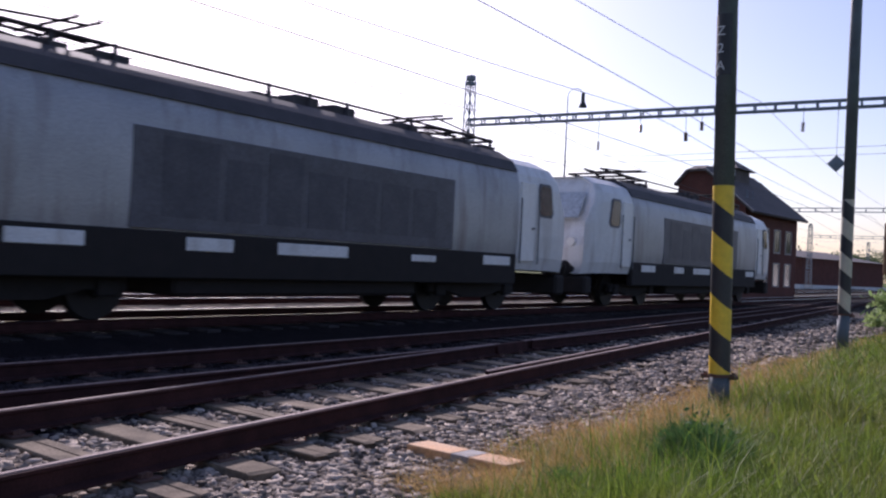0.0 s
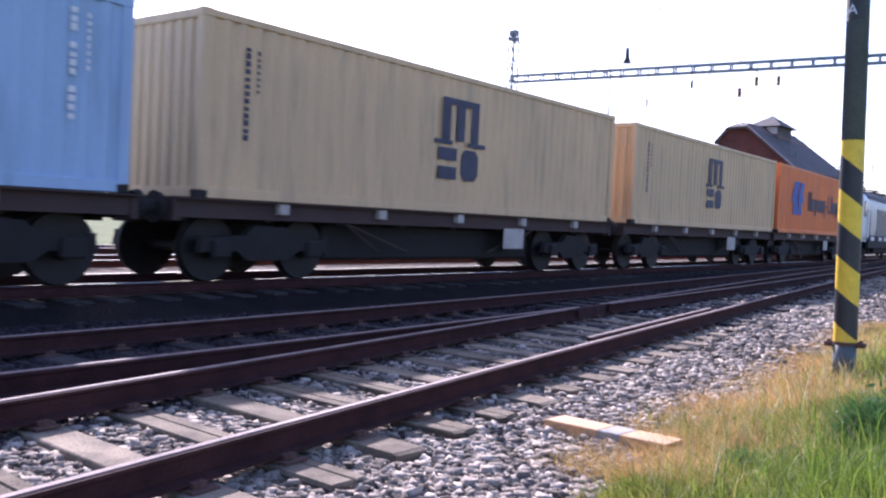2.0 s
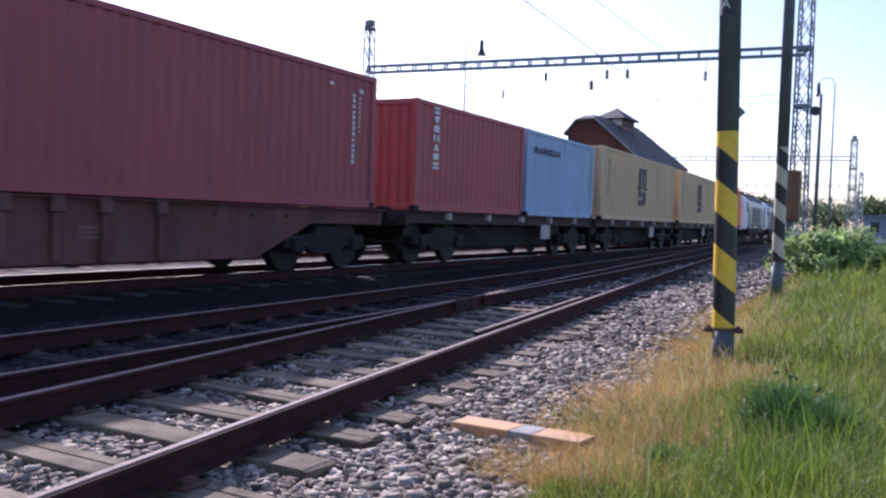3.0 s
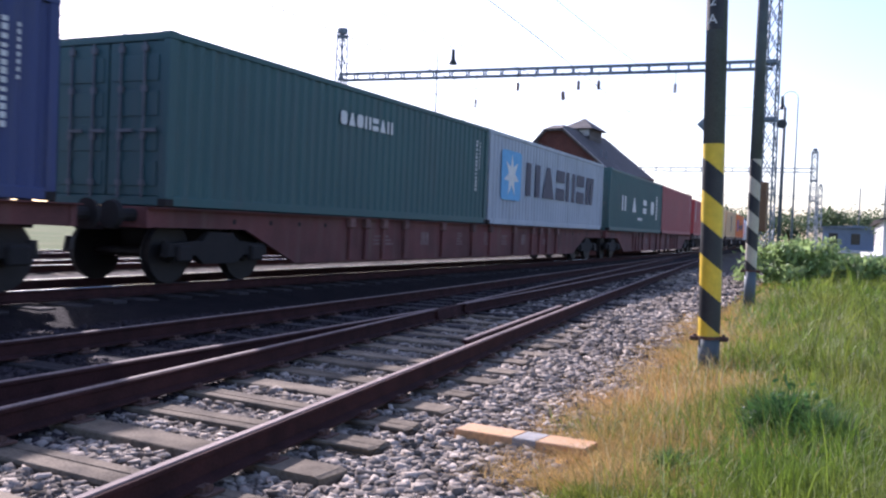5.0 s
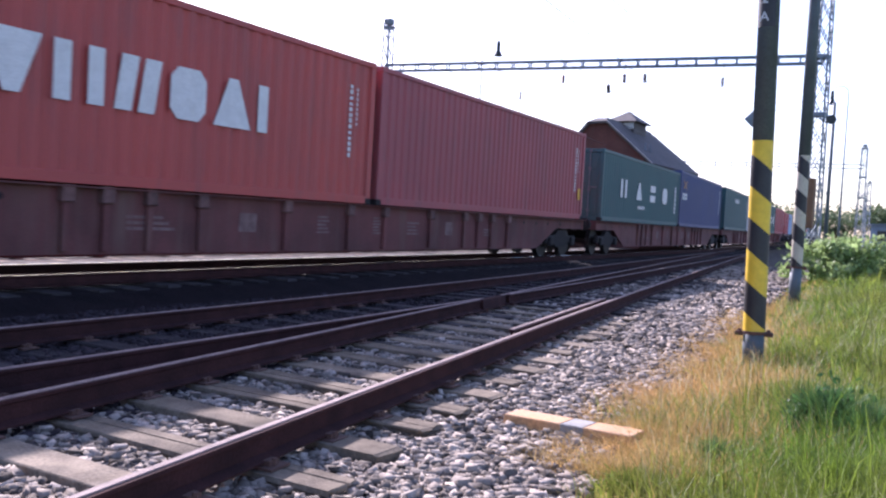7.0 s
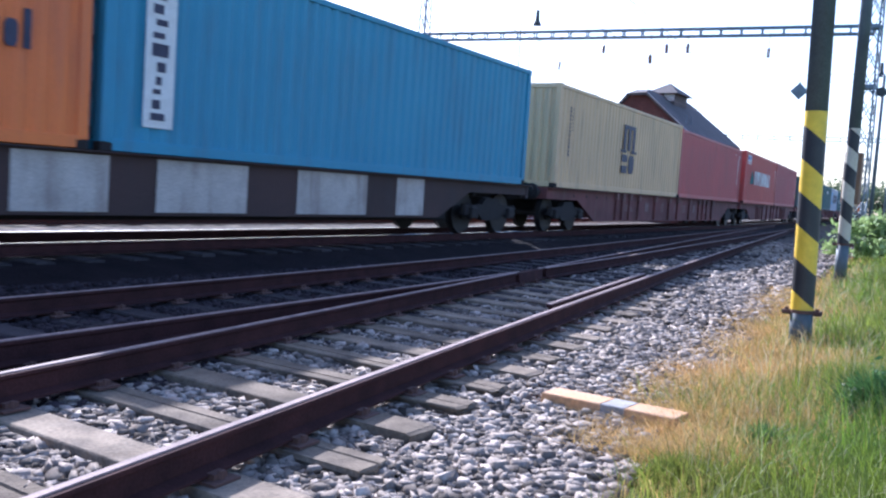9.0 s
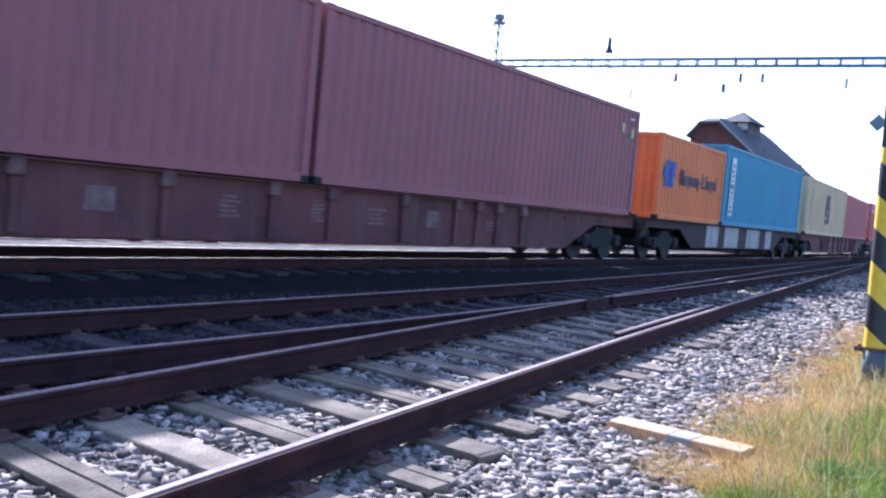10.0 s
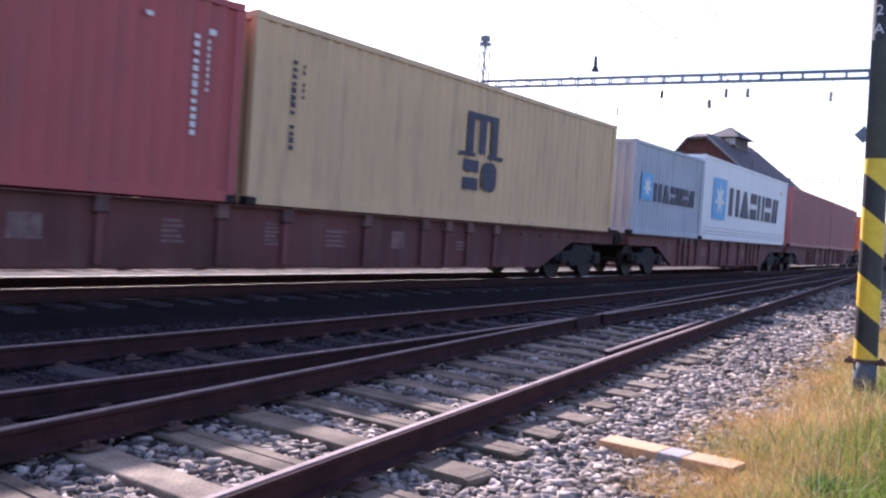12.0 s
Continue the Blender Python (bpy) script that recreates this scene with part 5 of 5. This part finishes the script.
# place of the leading end along the train, length, paint, label, marking, height
LOAD = [
    (0.25, 12.45, "orange", "bright orange forty-foot container with blue emblem and dark lettering shapes", logo_orange, 2.591),
    (-12.7, L40, "cream", "yellow-beige forty-foot container with dark emblem, behind the orange one", logo_m, 2.591),
    (-26.1, L40, "cream", "dusty yellow-beige forty-foot container with large dark emblem", logo_m, 2.591),
    (-39.3, L20, "pale_blue", "pale blue twenty-foot container with rust streaks", logo_top, 2.438),
    (-45.6, L20, "red", "faded red twenty-foot container with an upright white word", logo_column, 2.438),
    (-53.3, L40, "dark_red", "plain dark red forty-foot container", logo_codes, 2.591),
    (-65.75, L40, "green", "dark green forty-foot container with four white block shapes", logo_spread, 2.591),
    (-79.2, L40, "grey", "pale grey forty-foot container with blue star emblem", logo_star, 2.591),
    (-91.5, L40, "green", "plain dark green forty-foot container with small white word", logo_top, 2.591),
    (-105.6, L40, "navy", "navy blue forty-foot container with orange crossed emblem", logo_small, 2.591),
    (-118.1, L40, "green", "green forty-foot container with spaced white block shapes and barred doors", logo_spread, 2.438),
    (-132.3, L40, "dark_red", "oxide red forty-foot container with white code bars", logo_codes, 2.7),
    (-144.7, L40, "bright_red", "red forty-foot container with white word shapes and teal emblem", logo_red, 2.7),
    (-158.3, L40, "red", "faded red forty-foot container with no large marking", logo_codes, 2.591),
    (-170.6, L40, "cream", "yellow-beige forty-foot container with dark emblem, beside a red one", logo_m, 2.7),
    (-184.6, L40, "blue", "bright blue forty-foot container with tall white label", logo_column, 2.74),
    (-196.95, L20, "orange", "orange twenty-foot container with blue emblem", logo_orange, 2.438),
    (-204.8, L40, "brown", "brownish purple forty-foot container with small labels", logo_brown, 2.74),
    (-217.1, L40, "brown", "reddish brown ribbed forty-foot container", None, 2.74),
    (-230.62, 12.58, "white", "white forty-foot container with blue star emblem and dark word shapes", logo_star, 2.8),
    (-243.3, L20, "grey", "pale grey-blue twenty-foot container with star emblem", logo_star, 2.591),
    (-250.7, 12.6, "cream", "yellow forty-foot container with large dark emblem, near the train's end", logo_m, 2.74),
    (-263.5, L40, "red", "faded red forty-foot container at the end of the train", logo_codes, 2.74),
]
# leading and trailing end of each wagon, and its build
WAGONS = [(0.25, -12.3, "slim"), (-12.75, -25.2, "slim"), (-25.9, -38.6, "slim"), (-39.1, -51.9, "slim"), (-52.9, -78.2, "deep"), (-78.9, -104.0, "deep"), (-105.2, -130.6, "deep"), (-131.9, -157.2, "deep"), (-158.0, -183.1, "deep"), (-184.2, -203.5, "pale"), (-204.5, -229.6, "deep"), (-230.4, -249.3, "deep"), (-250.4, -275.6, "deep")]


def make_train():
    for lead, L, paint, label, logo, H in LOAD:
        c = container(L, paint, label, logo, paint in ("green", "navy", "blue") or (paint == "orange" and L > 10), H)
        MOVING.append((c, lead - L / 2, L / 2 - 1.0 if L > 10 else 2.0, RAIL_C + 1.17))
    made = {}
    for lead, tail, style in WAGONS:
        key = (round(lead - tail, 1), style)
        if key in made:
            w = copy_thing(made[key], Matrix())
        else:
            w = made[key] = wagon(lead - tail, style)
        MOVING.append((w, (lead + tail) / 2, (lead - tail) / 2 - 1.75, RAIL_C))
    loco = locomotive()
    second = copy_thing(loco, Matrix())
    MOVING.append((loco, 10.6, 5.2, RAIL_C))
    MOVING.append((second, 29.6, 5.2, RAIL_C))


make_train()


# ---- planks, grass and bushes beside the track ----
def make_board():
    p = thing("wooden_plank", "orange-painted plank with a bare grey middle, lying on the stones", "plank", m=pose(-2.84, 5.95, 0.0, 0, -1.0, -3.0))
    for x0, x1, mat in ((-0.43, -0.02, "board"), (-0.02, 0.14, "boardgrey"), (0.14, 0.46, "board")):
        bm = bmesh.new()
        block(bm, x0, -0.11, -0.06, x1, 0.11, 0.022, bevel=0.006)
        part("painted_stretch" if mat == "board" else "bare_stretch", bm, mat, p)


make_board()


def edge_x(y):
    y = np.minimum(y, 40.0)
    return -2.35 - 0.155 * np.maximum(y - 4.3, 0) + 0.0016 * np.maximum(y - 4.3, 0) ** 2 - 0.4 * np.exp(-((y - 7.2) / 1.7) ** 2)


def blades(name, x, y, h, wd, mat, label, seed, lean=0.35):
    """Many bent grass blades, each of two tapering steps."""
    rng = np.random.default_rng(seed)
    n = len(x)
    z = np.array([bank(a, b) for a, b in zip(x, y)]) - 0.02
    ang, way = rng.uniform(0, 6.28, n), rng.uniform(0, 6.28, n)
    amt = np.abs(rng.normal(0, lean, n)) * h
    ux, uy = np.cos(ang) * wd / 2, np.sin(ang) * wd / 2
    lx, ly = np.cos(way) * amt, np.sin(way) * amt
    v = np.empty((n, 5, 3))
    for i, (f, b, t) in enumerate(((0, 1, 0), (0, -1, 0), (0.55, 0.75, 0.35), (0.55, -0.75, 0.35), (1.0, 0, 1.0))):
        v[:, i, 0], v[:, i, 1], v[:, i, 2] = x + ux * b + lx * t, y + uy * b + ly * t, z + h * f * (1 - 0.12 * t)
    base = 5 * np.arange(n)[:, None]
    f = np.concatenate([base + np.array(t)[None] for t in ((0, 1, 2), (1, 3, 2), (2, 3, 4))])
    ob = raw(name, v.reshape(-1, 3), f, mat)
    return tagged(ob, label, "grass", kind="stuff")


def make_grass():
    rng = np.random.default_rng(11)
    xs, ys, rest = [], [], []
    for n, y0, y1, w in ((95000, 1.8, 8, 4.2), (85000, 8, 18, 6.5), (40000, 18, 34, 9), (20000, 34, 70, 14)):
        y = rng.uniform(y0, y1, n)
        f = rng.power(1.0, n)
        xs.append(edge_x(y) + 0.12 + f * w)
        rest.append(np.clip((1 - f) * w / 1.6, 0, 1) * np.clip((y - 1.7) / 1.3, 0.12, 1))
        ys.append(y)
    x, y = np.concatenate(xs), np.concatenate(ys)
    d, rest = x - edge_x(y), np.concatenate(rest)
    patch = np.array([noise.noise((a * 0.7, b * 0.7, 4.0)) for a, b in zip(x, y)])
    reach = np.interp(y, (3.0, 5.0, 6.3, 10.0, 14.0, 30.0), (0.15, 0.3, 1.02, 0.95, 0.6, 0.3))
    dry = d + 1.3 * patch + rng.normal(0, 0.45, len(x)) < reach
    h = rng.lognormal(math.log(0.18), 0.42, len(x)).clip(0.1, 0.75) * (0.75 + 0.5 * (patch + 0.5)) * np.clip(0.45 + d * 0.35, 0.4, 1.05) * (0.35 + 0.65 * rest)
    wd = np.where(y < 8, 0.0045, np.where(y < 12, 0.0085, np.where(y < 20, 0.015, 0.03))) * rng.uniform(0.7, 1.4, len(x))
    keep = ~dry
    thin = rng.uniform(0, 1, len(x)) < np.clip(d / 0.5, 0.25, 1) * (0.15 + 0.85 * rest)
    dry, keep = dry & thin, keep & thin
    blades("green_grass", x[keep], y[keep], h[keep], wd[keep], "blade", "tall lush green meadow grass beside the track", 1, 0.75)
    blades("dry_grass", x[dry], y[dry], h[dry] * 0.75 + 0.04, wd[dry] * 0.75, "dry", "dried-out orange grass along the stone edge", 2, 1.0)
    n = 60000
    y = 5.1 + rng.power(0.75, n) * 11
    d = rng.uniform(-0.5, 1.35, n) * np.interp(y, (4, 6, 11, 16), (0.55, 1.0, 1.0, 0.6))
    mat = np.array([noise.noise((a * 2.2, b * 2.2, 9.0)) for a, b in zip(d, y)])
    keep = mat + rng.normal(0, 0.25, n) > -0.12
    y, d = y[keep], d[keep]
    blades("matted_dry_grass", edge_x(y) + d, y, rng.uniform(0.05, 0.17, len(y)), rng.uniform(0.004, 0.008, len(y)), "dry", "matted dead orange grass creeping over the stones", 8, 1.5)
    n = 60000
    y = -7 + rng.power(0.8, n) * 27
    x = np.maximum(edge_x(np.maximum(y, 4.3)) + 0.5, -2.1) + rng.power(0.9, n) * 11
    far = (x > edge_x(y) + 3.4) | (y < 3.2)
    x, y = x[far], y[far]
    n = len(x)
    blades("trodden_grass", x, y, rng.uniform(0.05, 0.17, n), rng.uniform(0.008, 0.016, n), "blade", "short trodden grass behind the bank", 9, 0.8)
    n = 8000
    y = rng.uniform(2, 20, n)
    x = edge_x(y) + 0.5 + rng.uniform(0, 5, n)
    blades("seed_stalks", x, y, rng.uniform(0.16, 0.38, n), np.where(y < 7, 0.004, 0.006), "straw", "pale seed stalks standing in the grass", 3, 0.4)


make_grass()


def leafy(name, x, y, z, rx, rz, count, label, mat="bush", seed=1, size=0.09, trunk=0.0):
    p = thing(name, label, "weed" if name == "weed" else "bush" if trunk == 0 else "tree", m=pose(x, y, z))
    rng = np.random.default_rng(seed)
    bm = bmesh.new()
    for k in range(9):
        a = rng.uniform(0, 6.28)
        top = Vector((rx * 0.6 * math.cos(a), rx * 0.6 * math.sin(a), trunk + rz * rng.uniform(0.5, 1.0)))
        tube(bm, (0.05 * k / 9, 0, -0.1 if trunk == 0 else trunk * 0.7), top, 0.03 * min(max(1, rx / 2), 4 * rx) if rx > 0.3 else 0.006, 0.008 if rx > 0.3 else 0.002, 5)
    if trunk:
        tube(bm, (0, 0, -0.2), (0, 0, trunk + rz * 0.4), 0.05 * rx + 0.05, 0.03 * rx, 7)
    part("stems", bm, "bark", p)
    centres = np.c_[rng.normal(0, 0.5, (24, 2)) * rx, trunk + rz * rng.uniform(0.15, 0.95, 24)]
    c = centres[rng.integers(0, 24, count)] + rng.normal(0, 1, (count, 3)) * np.array((0.2 * rx, 0.2 * rx, 0.14 * rz))
    c[:, 2] = c[:, 2].clip(0.02)
    d1, d2 = rng.normal(0, 1, (count, 3)), rng.normal(0, 1, (count, 3))
    d1 /= np.linalg.norm(d1, axis=1)[:, None]
    d2 /= np.linalg.norm(d2, axis=1)[:, None]
    s = (size * rng.uniform(0.6, 1.3, count))[:, None]
    v = np.stack([c - d1 * s, c + d2 * s * 0.5, c + d1 * s, c - d2 * s * 0.5], 1).reshape(-1, 3)
    f = np.arange(4 * count).reshape(-1, 4)
    tagged(raw("foliage", v, f, mat, p), kind="stuff")
    return p


def make_tufts():
    """Darker, denser tufts standing out of the meadow, with a few leafy weeds in them."""
    rng = np.random.default_rng(31)
    for i, (x, y, r, h, n) in enumerate(((-1.38, 6.4, 0.17, 0.36, 2600), (-1.16, 6.2, 0.15, 0.3, 1500), (-1.85, 5.6, 0.1, 0.2, 500), (-1.75, 7.6, 0.3, 0.2, 2200), (-1.1, 5.2, 0.2, 0.22, 1800), (-2.05, 4.9, 0.16, 0.16, 1200))):
        px, py = rng.normal(x, r * 0.6, n), rng.normal(y, r * 0.6, n)
        fall = np.exp(-((px - x) ** 2 + (py - y) ** 2) / (2 * r * r))
        blades("grass_tuft", px, py, h * rng.uniform(0.5, 1.25, n) * (0.45 + 0.55 * fall), rng.uniform(0.005, 0.011, n), "weed" if i < 3 else "blade", "dense darker green tuft in the meadow grass", 60 + i, 0.6)
    for i, (x, y, r, h, n) in enumerate(((-1.5, 6.35, 0.14, 0.26, 330), (-1.3, 6.4, 0.15, 0.32, 380))):
        leafy("weed", x, y, bank(x, y), r, h, n, "dark green leafy weed standing in the grass", "weed", 50 + i, 0.022)


make_tufts()
leafy("bush", -4.0, 27.5, 0.1, 0.95, 1.05, 4200, "light green leafy bush at the foot of the mast", seed=3, size=0.1)
leafy("bush", -2.5, 28.6, 0.1, 0.75, 0.85, 3200, "light green leafy bush beside a taller one", seed=4, size=0.1)
for i, (x, y, r, h, t) in enumerate(((-2.0, 92, 2.4, 3.4, 1.0), (1.5, 96, 3.0, 5.0, 1.2), (-16, 210, 7, 6, 1.5), (-30, 230, 9, 6, 1.5), (-47, 240, 9, 7, 1.5), (-60, 232, 8, 6, 1.5), (-2, 235, 8, 6, 2), (14, 225, 9, 7, 2), (30, 210, 9, 8, 2), (-75, 225, 9, 7, 2), (-92, 215, 10, 7, 2))):
    leafy("tree", x, y, 0, r, h, 3600, "distant hazy green tree at the edge of the yard", "treeleaf", 20 + i, 0.45 if r > 4 else 0.17, t)


# ---- buildings ----
def station_house():
    """Brick house with a steep dark roof that comes down far on one side, and a raised roof lantern."""
    p = thing("station_house", "red brick station house with dark steep roof and roof lantern", "house", m=pose(-20.4, 50.2, 0, 0, 0, -0.5))
    R, D = 7.65, 8.8
    bm = bmesh.new()
    prism(bm, [(-1.15, 0), (2.9, 0), (2.9, R - 2.3), (0.45, R - 0.2), (-0.4, R - 0.2), (-1.15, R - 1.0)], 0, D)
    part("wall", bm, "brick", p)
    bm = bmesh.new()
    le = [bm.verts.new((-1.35, y, R - 1.15)) for y in (-0.3, D + 0.3)]
    rl = [bm.verts.new((-0.35, y, R)) for y in (0.5, D - 1.0)]
    rr = [bm.verts.new((0.35, y, R)) for y in (0.5, D - 1.0)]
    nl = [bm.verts.new(q) for q in ((-0.6, -0.3, R - 0.3), (0.6, -0.3, R - 0.25))]
    re = [bm.verts.new((3.5, y, R - 2.7)) for y in (-0.3, D + 0.3)]
    mid = [bm.verts.new((2.2, D + 0.3, R - 1.65))]
    for q in ((le[0], le[1], rl[1], rl[0]), (le[0], rl[0], nl[0]), (rl[0], rl[1], rr[1], rr[0]), (nl[0], rl[0], rr[0], nl[1]), (re[1], re[0], rr[0], rr[1]), (re[0], nl[1], rr[0]), (rr[1], rl[1], le[1], mid[0]), (re[1], rr[1], mid[0])):
        bm.faces.new(q)
    bmesh.ops.recalc_face_normals(bm, faces=bm.faces)
    bmesh.ops.solidify(bm, geom=list(bm.faces), thickness=0.14)
    roof = part("roof", bm, "roof", p, "dark tiled roof")
    bm = bmesh.new()
    tube(bm, (0.65, -0.36, R - 0.28), (3.5, -0.36, R - 2.7), 0.03, None, 5)
    part("verge_board", bm, "wagonpale", roof, "weathered verge board")
    bm = bmesh.new()
    block(bm, -0.35, 2.9, R - 1.6, 1.1, 5.1, R + 0.1)
    part("roof_lantern", bm, "roof", roof, "raised dark lantern on the roof")
    bm = bmesh.new()
    v = [bm.verts.new(q) for q in ((-0.7, 2.5, R + 0.05), (1.4, 2.5, R + 0.05), (1.4, 5.5, R + 0.05), (-0.7, 5.5, R + 0.05), (0.35, 4.0, R + 0.82))]
    for i in range(4):
        bm.faces.new((v[i], v[(i + 1) % 4], v[4]))
    bm.faces.new(v[3::-1])
    part("lantern_roof", bm, "roof", roof)
    bm = bmesh.new()
    block(bm, 0.45, 2.86, R - 0.38, 1.08, 2.9, R + 0.0)
    part("lantern_window", bm, "white", roof, "pale lantern window")
    for y in (1.2, 3.2, 5.2, 7.2):
        for z in (0.8, 2.8):
            bm = bmesh.new()
            block(bm, 2.9, y - 0.5, z, 2.92, y + 0.5, z + 1.35)
            w = part("window", bm, "glass", p, "dark window")
            bm = bmesh.new()
            for y0, z0, y1, z1 in ring(y - 0.55, z - 0.05, y + 0.55, z + 1.4, 0.08):
                block(bm, 2.9, y0, z0, 2.95, y1, z1)
            part("frame", bm, "wagonpale", w)
    for k in range(2):
        bm = bmesh.new()
        tube(bm, (2.5, 1.2 + 0.9 * k, R - 3.2), (2.5, 1.2 + 0.9 * k, R - 1.4), 0.03, None, 5)
        for j in range(4):
            tube(bm, (2.5, 1.0 + 0.9 * k, R - 3.0 + 0.4 * j), (2.5, 1.4 + 0.9 * k, R - 3.0 + 0.4 * j), 0.02, None, 5)
        part("roof_ladder", bm, "steel", roof)


def low_building(name, x, y, sx, sy, h, mat, label, roofmat="roof", turn=0.0, pitch=1.1, windows=3):
    p = thing(name, label, "building", m=pose(x, y, 0, 0, 0, turn))
    bm = bmesh.new()
    block(bm, -sx / 2, -sy / 2, -0.2, sx / 2, sy / 2, h)
    part("wall", bm, mat, p)
    bm = bmesh.new()
    prism(bm, [(-sx / 2 - 0.6, h - 0.1), (sx / 2 + 0.6, h - 0.1), (0, h + pitch)], -sy / 2 - 0.5, sy / 2 + 0.5)
    part("roof", bm, roofmat, p)
    for i in range(windows):
        yy = -sy / 2 + (i + 0.5) * sy / windows
        bm = bmesh.new()
        block(bm, -sx / 2 - 0.03, yy - 0.6, h * 0.35, -sx / 2, yy + 0.6, h * 0.75)
        part("window", bm, "glass", p)
        xx = -sx / 2 + (i + 0.5) * sx / windows
        bm = bmesh.new()
        block(bm, xx - 0.5, -sy / 2 - 0.03, h * 0.35, xx + 0.5, -sy / 2, h * 0.75)
        part("window", bm, "glass", p)
    bm = bmesh.new()
    block(bm, -sx / 2 - 1.2, -sy / 2 - 1.2, -0.2, sx / 2 + 0.5, sy / 2 + 0.5, 0.5)
    part("loading_ramp", bm, "white", p, "pale concrete ramp")


station_house()
low_building("goods_shed", 1.2, 86, 11.5, 26, 3.2, "white", "white-walled goods shed with dark overhanging roof beside the meadow", "roof", 4)
low_building("yard_building", -9.0, 126, 7.5, 12, 3.3, "shedblue", "distant blue-grey flat building in the yard", "shedblue", 4, 0.2)
low_building("far_warehouse", -48, 150, 20, 30, 4.5, "brick", "distant low brick warehouse beyond the tracks", "roof", -8, 1.6)
make_stones()


def motions():
    """The whole train rolls along the main track at a nearly even pace."""
    for ob, q, half, z in MOVING:
        walk(ob, [(t, rail_pose(START + SPEED * t - LAG.get(t, 0.0) + q, half, z)) for t in TIMES])


motions()
